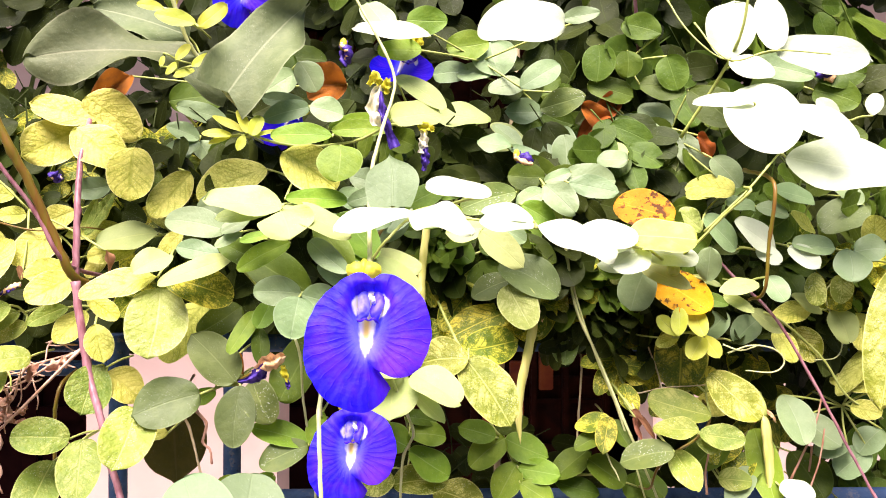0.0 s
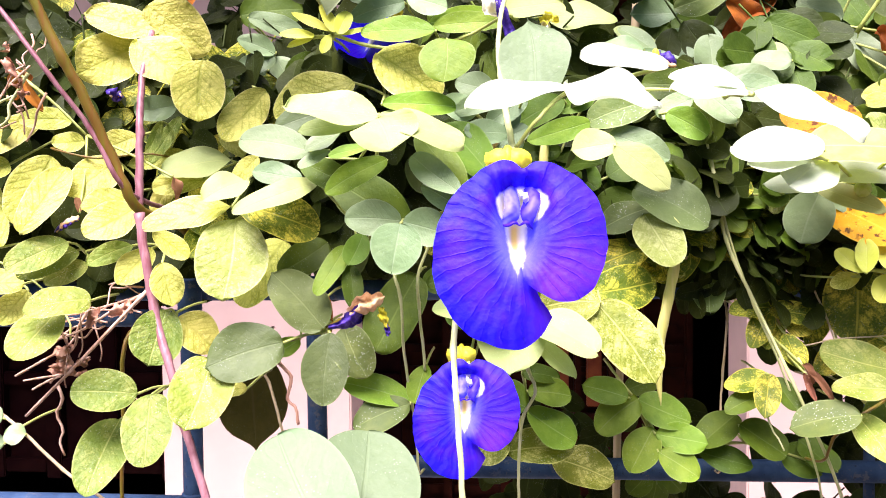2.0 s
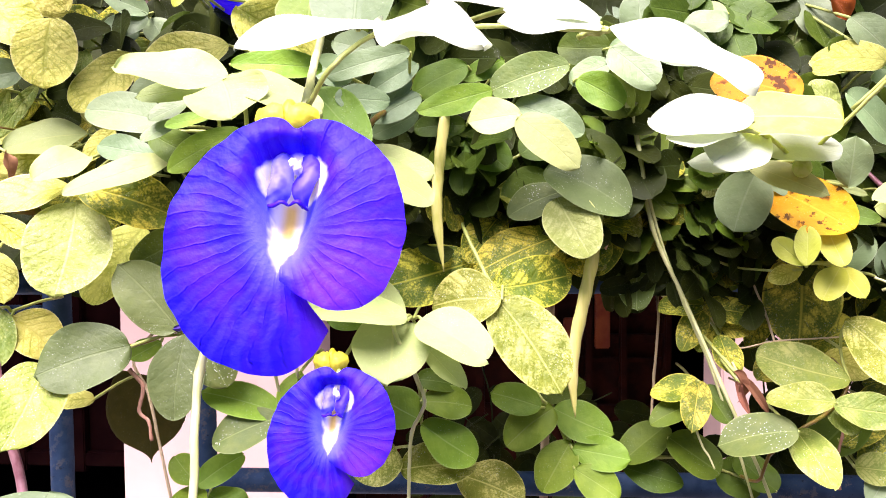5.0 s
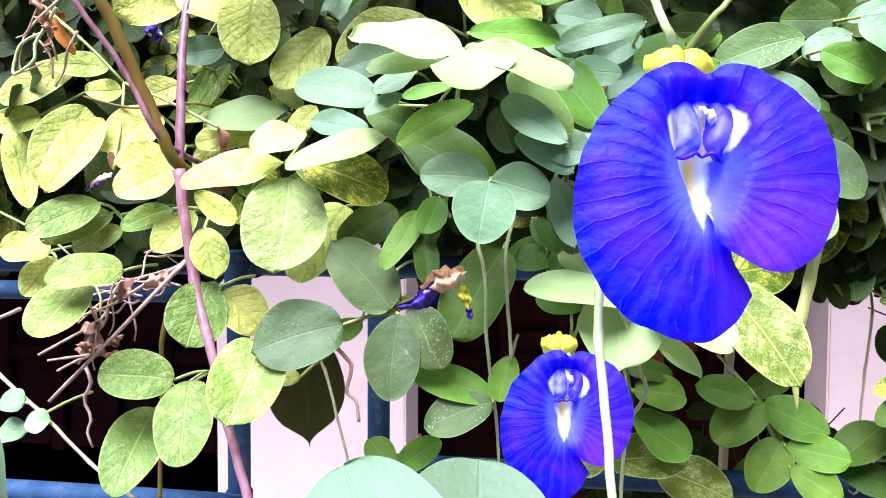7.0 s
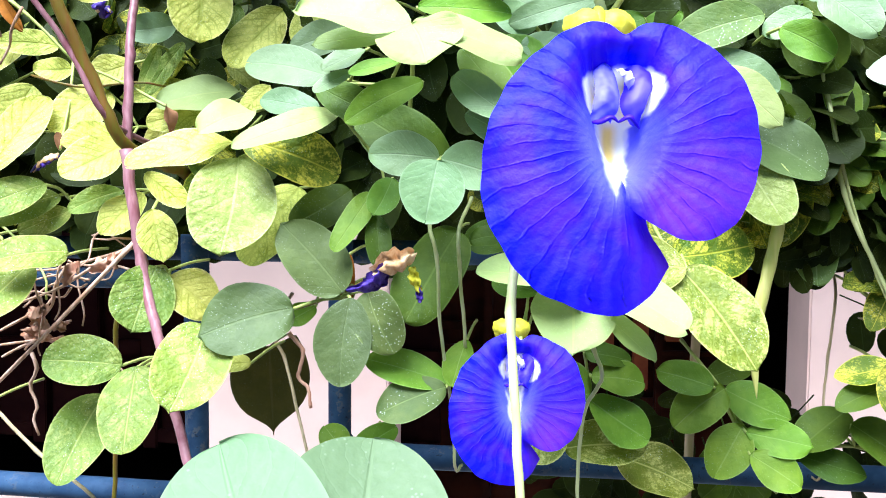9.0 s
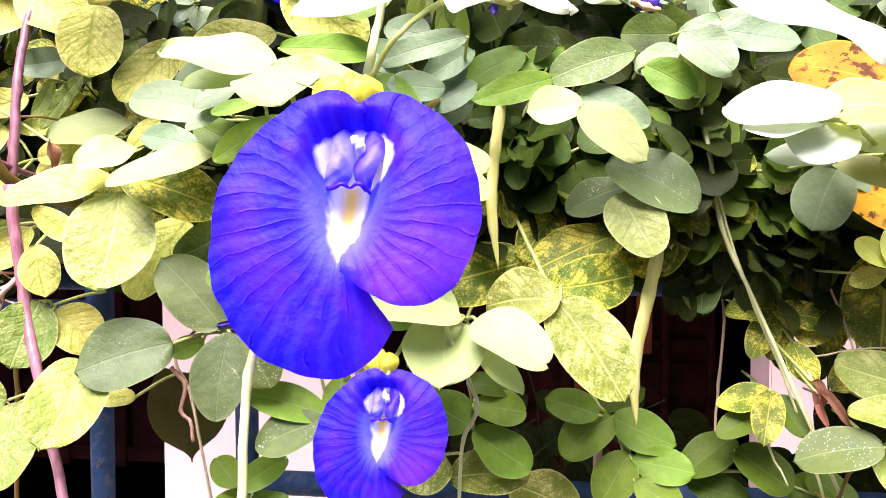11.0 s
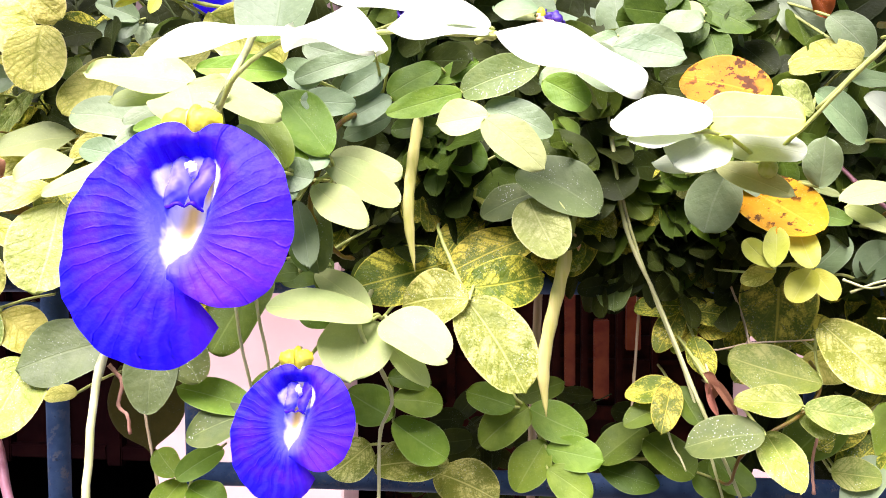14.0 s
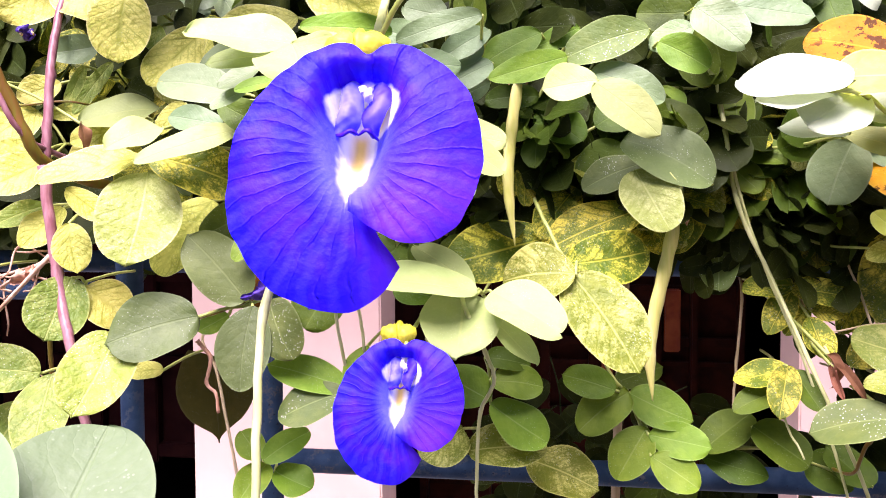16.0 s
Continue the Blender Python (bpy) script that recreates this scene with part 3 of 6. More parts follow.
# ---- vines ----
VINES = {
    "A": thing("butterfly_pea_vine", (-0.20, 0.46, 0), "climbing vine with yellowing oval leaflets on the fence", "vine"),
    "B": thing("butterfly_pea_vine", (-0.03, 0.48, 0), "climbing vine with dull green oval leaflets on the fence", "vine"),
    "C": thing("butterfly_pea_vine", (0.12, 0.48, 0), "climbing vine with mottled yellow and green leaflets", "vine"),
    "F": thing("trailing_shoot", (-0.02, 0.30, 1.10), "pale trailing vine shoot carrying a blue flower and sunlit leaflets", "vine"),
    "F2": thing("leafy_shoot", (-0.08, 0.40, 1.28), "pale lime three-part leaf sticking out of the hedge", "vine"),
    "F3": thing("leafy_shoot", (0.0, 0.42, 1.20), "pale lime leaf catching the light above the dark gap", "vine"),
    "H": thing("heart_leaf_climber", (-0.16, 0.46, 1.10), "climber with large grey-green heart-shaped leaves", "vine"),
    "T": thing("young_shoot", (-0.13, 0.45, 1.36), "young vine shoot with tiny lime green leaflets", "vine"),
    "R": thing("leafy_shoot", (0.18, 0.43, 1.34), "sunlit vine shoot with broad pale lime leaflets", "vine"),
}
for key, x, y in (("A", -0.235, 0.50), ("B", -0.02, 0.53), ("C", 0.17, 0.50)):
    stem(VINES[key], "main", "straw", 0.0035, [(x, y, -0.02), (x + 0.02, y + 0.01, 0.4), (x - 0.01, y, 0.8), (x + 0.005, y + 0.01, 0.92), (x, y + 0.02, 1.00)])

stem(VINES["A"], "main", "pink", .0024, [(-.209, .442, 1.286), (-.204, .438, 1.262), (-.199, .435, 1.238), (-.187, .425, 1.212), (-.178, .42, 1.184), (-.165, .41, 1.157), (-.158, .41, 1.132)])
stem(VINES["A"], "main", "pink", .0022, [(-.21, .444, 1.287), (-.212, .45, 1.311), (-.214, .455, 1.331), (-.219, .47, 1.36), (-.223, .49, 1.387)])
stem(VINES["A"], "main", "olive", .0027, [(-.209, .442, 1.288), (-.218, .433, 1.314), (-.227, .425, 1.342), (-.233, .42, 1.357), (-.243, .415, 1.382), (-.251, .41, 1.402), (-.260, .405, 1.426), (-.272, .40, 1.458)])
stem(VINES["A"], "branch", "pink", .0013, [(-.212, .436, 1.297), (-.226, .428, 1.327), (-.243, .42, 1.354), (-.259, .42, 1.376), (-.274, .42, 1.394), (-.300, .42, 1.424)])
stem(VINES["A"], "branch", "straw", .0009, [(-.314, .444, 1.21), (-.295, .44, 1.195), (-.271, .438, 1.177), (-.249, .438, 1.157), (-.228, .436, 1.144), (-.207, .435, 1.129)])
stem(VINES["A"], "tendril", "lime", .0006, [(-.313, .455, 1.271), (-.288, .451, 1.261), (-.268, .448, 1.251), (-.248, .442, 1.234), (-.244, .438, 1.223)])
stem(VINES["A"], "tendril", "olive", .0013, [(-.247, .5, 1.214), (-.25, .5, 1.173), (-.252, .5, 1.126), (-.253, .5, 1.096)])
stem(VINES["F"], "pedicel", "pale", .0010, [(-.0240, .290, 1.299), (-.026, .308, 1.312), (-.028, .330, 1.328), (-.029, .356, 1.345), (-.028, .396, 1.367), (-.023, .416, 1.394), (-.029, .42, 1.413), (-.044, .425, 1.441), (-.055, .43, 1.463)])
stem(VINES["F"], "branch", "lime", .0006, [(-.0235, .291, 1.300), (-.017, .288, 1.308), (-.008, .296, 1.3165), (.004, .297, 1.3165), (.017, .288, 1.315), (.0385, .2812, 1.3118)])
stem(VINES["F"], "pedicel", "pale", .0009, [(-.0385, .292, 1.268), (-.0395, .279, 1.258), (-.0398, .268, 1.245), (-.0383, .261, 1.228), (-.0368, .256, 1.205), (-.0355, .252, 1.172)])
stem(VINES["B"], "pedicel", "lime", .0008, [(-.044, .412, 1.214), (-.044, .418, 1.218), (-.043, .435, 1.223), (-.043, .47, 1.229)])
stem(VINES["B"], "branch", "pale", .0008, [(-.079, .427, 1.257), (-.076, .426, 1.244), (-.076, .435, 1.218), (-.073, .45, 1.179), (-.072, .454, 1.155)])
stem(VINES["B"], "branch", "pale", .0008, [(-.068, .428, 1.255), (-.068, .43, 1.24), (-.067, .438, 1.218), (-.067, .443, 1.208)])
stem(VINES["B"], "branch", "lime", .0008, [(-.036, .455, 1.235), (-.039, .452, 1.226), (-.043, .451, 1.214)])
stem(VINES["B"], "branch", "pale", .0009, [(-.025, .43, 1.231), (-.017, .44, 1.209), (-.014, .44, 1.198), (-.02, .445, 1.184), (-.022, .45, 1.159), (-.022, .45, 1.139)])
stem(VINES["B"], "branch", "olive", .0008, [(-.152, .438, 1.22), (-.136, .439, 1.222), (-.116, .438, 1.229), (-.098, .427, 1.238)])
stem(VINES["H"], "petiole", "straw", .0009, [(-.176, .52, 1.201), (-.169, .52, 1.184), (-.159, .51, 1.16), (-.149, .5, 1.135), (-.144, .5, 1.106)])
stem(VINES["B"], "branch", "lime", .0011, [(-.085, .42, 1.328), (-.09, .45, 1.321), (-.096, .47, 1.29), (-.099, .475, 1.272)])
stem(VINES["B"], "branch", "olive", .0012, [(-.033, .436, 1.314), (-.04, .434, 1.298), (-.044, .433, 1.289), (-.046, .436, 1.277), (-.04, .452, 1.26)])
stem(VINES["B"], "branch", "lime", .0010, [(.017, .455, 1.239), (.011, .465, 1.249), (.006, .47, 1.259), (.001, .48, 1.269)])
stem(VINES["B"], "branch", "lime", .0008, [(.035, .487, 1.191), (.041, .493, 1.183), (.049, .489, 1.166), (.055, .482, 1.156), (.061, .476, 1.145)])
stem(VINES["C"], "main", "pale", .0010, [(.078, .50, 1.336), (.081, .485, 1.3), (.086, .482, 1.268), (.099, .480, 1.238), (.113, .464, 1.199), (.129, .461, 1.161), (.138, .467, 1.14)])
stem(VINES["C"], "main", "pale", .0007, [(.08, .482, 1.3), (.089, .482, 1.265), (.101, .48, 1.231), (.111, .474, 1.204), (.123, .463, 1.16), (.129, .469, 1.139)])
stem(VINES["C"], "tendril", "lime", .0007, [(.082, .499, 1.298), (.085, .499, 1.284), (.095, .502, 1.268), (.109, .502, 1.258), (.123, .494, 1.251), (.135, .477, 1.25), (.146, .467, 1.251)])
stem(VINES["C"], "tendril", "lime", .0008, [(.069, .493, 1.291), (.081, .5, 1.296), (.093, .496, 1.294), (.106, .485, 1.292), (.116, .473, 1.294), (.127, .46, 1.296), (.14, .456, 1.297)])
stem(VINES["C"], "branch", "lime", .0009, [(.103, .42, 1.306), (.117, .425, 1.304), (.132, .437, 1.297), (.144, .43, 1.307), (.156, .42, 1.322), (.167, .41, 1.335)])
stem(VINES["C"], "tendril", "straw", .0006, [(.133, .53, 1.276), (.133, .5, 1.25), (.139, .487, 1.225), (.138, .475, 1.212)])
stem(VINES["C"], "tendril", "straw", .0007, [(.096, .52, 1.231), (.094, .52, 1.191), (.093, .52, 1.173), (.093, .52, 1.138)])
stem(VINES["C"], "branch", "straw", .0006, [(.113, .498, 1.232), (.119, .497, 1.22), (.12, .484, 1.212), (.119, .463, 1.204)])
stem(VINES["C"], "branch", "straw", .0004, [(.123, .485, 1.214), (.14, .481, 1.218), (.165, .475, 1.221), (.178, .474, 1.225)])
stem(VINES["C"], "tendril", "pale", .0005, [(.103, .47, 1.18), (.105, .469, 1.174), (.108, .468, 1.169), (.11, .467, 1.164)])
stem(VINES["C"], "branch", "olive", .0009, [(.165, .468, 1.204), (.156, .46, 1.193), (.139, .454, 1.184), (.13, .457, 1.174), (.127, .462, 1.161)])
stem(VINES["C"], "main", "pink", .0010, [(.158, .51, 1.32), (.17, .5, 1.311), (.186, .485, 1.287), (.201, .46, 1.264), (.22, .45, 1.226), (.234, .44, 1.192), (.245, .43, 1.165), (.254, .42, 1.145)])
stem(VINES["C"], "main", "lime", .0011, [(.157, .5, 1.377), (.176, .48, 1.413), (.181, .46, 1.433), (.184, .45, 1.464)])
stem(VINES["C"], "main", "olive", .0012, [(.1857, .424, 1.3407), (.1837, .426, 1.308), (.1825, .43, 1.2808)])
stem(VINES["C"], "tendril", "pale", .0005, [(.249, .478, 1.288), (.24, .478, 1.277), (.245, .477, 1.26), (.25, .477, 1.249), (.246, .476, 1.238), (.232, .476, 1.236)])
stem(VINES["C"], "branch", "lime", .0008, [(.201, .46, 1.264), (.225, .476, 1.249), (.239, .476, 1.235), (.252, .475, 1.214), (.273, .475, 1.201)])
stem(VINES["B"], "main", "pink", .0014, [(.134, .53, 1.488), (.139, .54, 1.456), (.142, .55, 1.439)])
stem(VINES["T"], "main", "pale", .0012, [(-.151, .43, 1.451), (-.146, .435, 1.433), (-.141, .438, 1.42), (-.131, .44, 1.407), (-.123, .445, 1.395), (-.115, .45, 1.385), (-.108, .45, 1.371)])
stem(VINES["T"], "branch", "lime", .0006, [(-.156, .436, 1.416), (-.147, .437, 1.412), (-.139, .438, 1.41), (-.133, .44, 1.408)])
stem(VINES["T"], "branch", "lime", .0009, [(-.111, .45, 1.372), (-.095, .45, 1.367), (-.078, .45, 1.365), (-.061, .445, 1.365), (-.043, .435, 1.367), (-.027, .43, 1.374)])
stem(VINES["R"], "branch", "lime", .0007, [(.149, .43, 1.314), (.169, .42, 1.336), (.186, .425, 1.354), (.200, .445, 1.362)])
stem(VINES["R"], "branch", "lime", .0005, [(.147, .44, 1.434), (.159, .42, 1.408), (.184, .42, 1.413), (.215, .42, 1.411)])
stem(VINES["R"], "tendril", "lime", .0005, [(.134, .45, 1.451), (.142, .44, 1.431), (.154, .43, 1.414), (.164, .425, 1.408)])
stem(VINES["C"], "tendril", "pale", .0005, [(.166, .44, 1.245), (.177, .435, 1.25), (.19, .435, 1.248), (.196, .435, 1.241), (.19, .435, 1.235), (.176, .44, 1.235)])
stem(VINES["C"], "tendril", "pale", .0005, [(.163, .44, 1.25), (.172, .437, 1.247), (.183, .437, 1.25)])
stem(VINES["C"], "tendril", "husk", .0007, [(.215, .47, 1.164), (.229, .47, 1.195), (.234, .47, 1.215)])
stem(VINES["C"], "tendril", "husk", .0006, [(.222, .47, 1.147), (.232, .47, 1.174), (.238, .475, 1.194)])
stem(VINES["C"], "tendril", "husk", .0007, [(.164, .47, 1.155), (.163, .47, 1.169), (.166, .47, 1.184)])
stem(VINES["B"], "tendril", "husk", .0009, [(-.138, .438, 1.212), (-.135, .438, 1.209), (-.132, .438, 1.205), (-.133, .438, 1.199), (-.134, .438, 1.194), (-.130, .438, 1.190), (-.129, .438, 1.182)])
stem(VINES["A"], "tendril", "pale", .0008, [(-.267, .445, 1.357), (-.273, .445, 1.348), (-.277, .444, 1.341), (-.277, .443, 1.334), (-.285, .442, 1.328), (-.287, .443, 1.331), (-.284, .444, 1.341), (-.275, .445, 1.346)])
leaf(VINES["B"], [("s", (-.060, .470, 1.266), (-.050, .468, 1.252), (.2, -.92, .33), .0098), ("s", (-.054, .470, 1.250), (-.066, .468, 1.248), (.1, -.93, .35), .0092), ("s", (-.055, .472, 1.249), (-.045, .470, 1.243), (.1, -.93, .35), .0105)])
stem(VINES["B"], "tendril", "lime", .0007, [(-.125, .436, 1.31), (-.113, .433, 1.296), (-.102, .44, 1.281), (-.099, .44, 1.272)])
stem(VINES["A"], "tendril", "olive", .0006, [(-.272, .471, 1.322), (-.246, .468, 1.316), (-.22, .471, 1.318), (-.21, .479, 1.317)])
stem(VINES["C"], "tendril", "husk", .0007, [(.242, .5, 1.177), (.24, .5, 1.159), (.239, .5, 1.137)])
stem(VINES["C"], "tendril", "husk", .0007, [(.247, .5, 1.184), (.247, .5, 1.162), (.248, .5, 1.137)])
leaf(VINES["A"], [("y", (-.2713, .4705, 1.317), (-.2779, .4464, 1.2814), (.6112, -.7037, .3622), .0259), ("y", (-.2678, .4362, 1.2761), (-.2559, .4564, 1.3111), (.3394, -.8604, .3802), .0186)])
leaf(VINES["A"], [("y", (-.3011, .4693, 1.2687), (-.3175, .4801, 1.3092), (.6178, -.6603, .4271), .0149)])
leaf(VINES["A"], [("y", (-.2381, .478, 1.3148), (-.252, .4569, 1.2966), (.4568, -.7343, .5021), .0222), ("y", (-.2241, .4622, 1.2942), (-.2398, .4442, 1.2881), (.5471, -.652, .525), .0179), ("y", (-.2148, .4507, 1.2884), (-.233, .4329, 1.2749), (.3609, -.7674, .5299), .0216)])
leaf(VINES["A"], [("m", (-.2524, .4513, 1.2715), (-.2687, .4255, 1.2605), (.5544, -.5968, .5801), .0182), ("m", (-.2529, .4607, 1.2669), (-.2673, .4341, 1.2562), (.6039, -.5551, .572), .016), ("m", (-.2483, .4621, 1.2599), (-.2633, .4484, 1.2507), (.511, -.7867, .3463), .0118)])
leaf(VINES["A"], [("y", (-.2939, .4409, 1.2511), (-.2749, .449, 1.251), (.3268, -.7574, .5653), .0163), ("y", (-.2778, .4568, 1.2459), (-.2861, .4453, 1.2302), (.3451, -.8334, .4317), .0153)])
leaf(VINES["A"], [("m", (-.2288, .4305, 1.2435), (-.2504, .4106, 1.2428), (.4297, -.4916, .7575), .0201), ("m", (-.2456, .4305, 1.2379), (-.2526, .4052, 1.2196), (.3137, -.6112, .7267), .0219)])
leaf(VINES["A"], [("m", (-.2261, .4678, 1.2691), (-.2415, .4506, 1.2609), (.5384, -.7013, .4672), .0115), ("y", (-.2086, .4536, 1.2679), (-.2186, .4384, 1.2517), (.2667, -.7776, .5693), .0162), ("y", (-.2084, .4556, 1.2762), (-.1911, .4582, 1.263), (.4059, -.8346, .3723), .012), ("y", (-.197, .4406, 1.261), (-.1887, .4333, 1.2404), (.4004, -.8018, .4437), .016)])
leaf(VINES["A"], [("y", (-.2295, .4839, 1.3289), (-.2435, .4724, 1.3205), (.4502, -.8131, .3691), .0161), ("m", (-.2143, .4801, 1.3359), (-.2193, .472, 1.3158), (.5394, -.8185, .1977), .0065), ("m", (-.2113, .4986, 1.3406), (-.2205, .4799, 1.3142), (.5486, -.7599, .3487), .0083)])
leaf(VINES["A"], [("b", (-.2033, .4759, 1.344), (-.2233, .4679, 1.3403), (.346, -.9277, .14), .0144)])
leaf(VINES["A"], [("y", (-.1881, .4743, 1.3671), (-.1857, .4617, 1.3349), (.3526, -.862, .364), .0276), ("y", (-.1596, .493, 1.353), (-.1765, .4689, 1.3249), (.4656, -.7898, .3993), .0213), ("m", (-.1784, .4843, 1.3542), (-.177, .4783, 1.3404), (.3966, -.8265, .3996), .0103)])
leaf(VINES["A"], [("y", (-.2918, .4928, 1.3422), (-.3104, .4637, 1.3188), (.5606, -.7064, .4322), .0175), ("y", (-.272, .4916, 1.3393), (-.2936, .4769, 1.3393), (.5476, -.8, .2452), .0137), ("y", (-.2609, .4846, 1.3269), (-.2731, .4735, 1.3254), (.6213, -.7209, .307), .0118), ("y", (-.301, .4788, 1.3144), (-.3148, .4632, 1.3074), (.5708, -.6988, .4311), .0149)])
leaf(VINES["A"], [("y", (-.1872, .4961, 1.33), (-.1732, .4944, 1.3191), (.2282, -.8731, .4308), .0101), ("q", (-.1749, .4805, 1.3142), (-.2068, .4628, 1.3091), (.2288, -.6234, .7477), .0256), ("q", (-.1537, .4413, 1.3007), (-.1679, .4228, 1.2932), (.3655, -.5736, .7331), .0178), ("y", (-.1617, .4423, 1.2882), (-.1935, .4174, 1.2789), (.2133, -.5695, .7938), .0222)])
leaf(VINES["A"], [("y", (-.1899, .4777, 1.3036), (-.2138, .4663, 1.3001), (.3762, -.8767, .2998), .0139), ("y", (-.2073, .4984, 1.3196), (-.2332, .4796, 1.3136), (.5401, -.8155, .2083), .0113), ("y", (-.1569, .4689, 1.315), (-.1674, .4613, 1.3018), (.2279, -.9118, .3416), .0105), ("y", (-.2075, .4826, 1.3069), (-.2145, .4675, 1.2873), (.4235, -.7846, .4528), .0104)])
leaf(VINES["A"], [("e", (-.1585, .4382, 1.2819), (-.1574, .4162, 1.2466), (.2894, -.8077, .5136), .0337), ("v", (-.1535, .4299, 1.2885), (-.1183, .4419, 1.2769), (.4098, -.8284, .3818), .0245), ("q", (-.1178, .4415, 1.2994), (-.151, .4137, 1.2873), (.2996, -.6593, .6897), .014), ("b", (-.125, .4383, 1.301), (-.1496, .4395, 1.3069), (.0736, -.8722, .4835), .0129)])
leaf(VINES["A"], [("y", (-.1416, .4631, 1.2707), (-.1603, .4468, 1.2391), (.0794, -.9042, .4196), .0242), ("k", (-.1197, .4654, 1.2696), (-.14, .4471, 1.2552), (.4117, -.7998, .4369), .0176)])
leaf(VINES["A"], [("m", (-.2104, .4382, 1.1962), (-.2365, .4238, 1.2007), (.4778, -.7073, .521), .0229), ("m", (-.1996, .4308, 1.1973), (-.1912, .4046, 1.1721), (.1607, -.6568, .7368), .0231), ("m", (-.2258, .45, 1.1798), (-.2247, .4139, 1.1557), (.3316, -.5175, .7888), .0247), ("m", (-.1675, .4268, 1.2151), (-.1688, .3985, 1.1902), (.3348, -.631, .6998), .0283)])
leaf(VINES["A"], [("m", (-.1943, .4376, 1.2378), (-.1954, .4206, 1.2141), (.579, -.6753, .4569), .0248), ("y", (-.1905, .4403, 1.2333), (-.1725, .444, 1.2178), (.5201, -.7386, .4289), .0216)])
leaf(VINES["A"], [("y", (-.1558, .4428, 1.1983), (-.1701, .4391, 1.1976), (.1792, -.7951, .5794), .0087)])
leaf(VINES["A"], [("b", (-.2676, .4358, 1.1755), (-.2769, .4322, 1.1768), (.3538, -.672, .6505), .0116), ("b", (-.2802, .4368, 1.1837), (-.29, .4339, 1.185), (.2924, -.6806, .6718), .0124), ("b", (-.2797, .4365, 1.1704), (-.2914, .4335, 1.172), (.2561, -.6379, .7263), .0126)])
leaf(VINES["B"], [("b", (-.1663, .5162, 1.3691), (-.1828, .5098, 1.3681), (.3255, -.8858, .3308), .0143), ("b", (-.1699, .5297, 1.3761), (-.1547, .5321, 1.3715), (.2146, -.9563, .1984), .0144)])
leaf(VINES["F2"], [("q", (-.0835, .4118, 1.3262), (-.1225, .4006, 1.3301), (.2564, -.6405, .7239), .0243), ("q", (-.081, .4049, 1.3263), (-.0441, .3916, 1.3142), (-.0025, -.679, .7341), .0184), ("q", (-.0809, .3987, 1.3239), (-.0741, .387, 1.3098), (.0059, -.7687, .6396), .0291), ("q", (-.0903, .4188, 1.3249), (-.1196, .4113, 1.3213), (.1592, -.8561, .4918), .0106)])
leaf(VINES["B"], [("b", (-.124, .4494, 1.3152), (-.1583, .4485, 1.3228), (.1225, -.8862, .4468), .0205), ("b", (-.1086, .4264, 1.3134), (-.1219, .4201, 1.3055), (.0785, -.8399, .5371), .0071)])
leaf(VINES["B"], [("b", (-.1038, .4281, 1.3218), (-.1188, .4208, 1.3134), (.0665, -.8062, .5879), .0099), ("b", (-.1192, .4625, 1.3366), (-.1424, .4555, 1.3286), (.2436, -.9601, .1376), .0148)])
leaf(VINES["B"], [("g", (-.0858, .4032, 1.3128), (-.1023, .3986, 1.3089), (.1112, -.8472, .5196), .0065), ("g", (-.0803, .4171, 1.3079), (-.1065, .4071, 1.2942), (.189, -.9297, .316), .0123), ("k", (-.1245, .4346, 1.3096), (-.1005, .4312, 1.2978), (-.0021, -.963, .2696), .0142)])
leaf(VINES["B"], [("k", (-.0735, .447, 1.279), (-.1127, .4552, 1.3018), (-.028, -.9553, .2944), .0263)])
leaf(VINES["B"], [("g", (-.046, .4067, 1.2934), (-.0648, .4129, 1.3199), (.1841, -.9204, .3451), .0162), ("b", (-.0458, .3973, 1.2918), (-.0684, .4066, 1.3098), (-.166, -.9463, .2773), .0124), ("b", (-.0437, .4083, 1.2825), (-.0629, .4098, 1.2962), (.1616, -.9301, .3299), .012), ("b", (-.0457, .4161, 1.2971), (-.0336, .4196, 1.3001), (.1307, -.8663, .4821), .0148), ("b", (-.0501, .4306, 1.2817), (-.0426, .42, 1.2558), (-.0516, -.9288, .3671), .0121)])
leaf(VINES["B"], [("b", (-.0467, .4259, 1.316), (-.0676, .4241, 1.3203), (.1211, -.9758, .1823), .0131), ("b", (-.033, .4423, 1.3422), (-.0504, .4437, 1.3475), (.0041, -.9618, .2737), .0143), ("b", (-.0405, .4324, 1.3296), (-.0554, .4315, 1.3362), (.1353, -.9762, .1693), .0133), ("b", (-.0383, .4307, 1.3124), (-.0487, .4296, 1.304), (-.1946, -.9133, .3578), .0122), ("b", (-.0199, .4562, 1.3339), (-.0356, .4537, 1.3293), (.0885, -.9714, .2204), .0144)])
leaf(VINES["B"], [("b", (-.0737, .4145, 1.2804), (-.0974, .4099, 1.2823), (.2036, -.9545, .2179), .0166), ("b", (-.0724, .4027, 1.2791), (-.0754, .3955, 1.2592), (.182, -.9335, .309), .0223), ("b", (-.0723, .4083, 1.2801), (-.0513, .4079, 1.2745), (.0411, -.9721, .2309), .0173)])
leaf(VINES["B"], [("g", (-.0961, .4407, 1.2742), (-.1017, .4313, 1.2598), (.2359, -.8529, .4658), .0122), ("g", (-.1048, .4426, 1.2682), (-.1162, .426, 1.2484), (.1047, -.7915, .6022), .0112), ("k", (-.1029, .44, 1.2596), (-.099, .4304, 1.2392), (.2203, -.8662, .4485), .0104)])
leaf(VINES["B"], [("f", (-.1148, .4351, 1.2293), (-.1396, .4346, 1.2562), (.3303, -.899, .2874), .0241)])
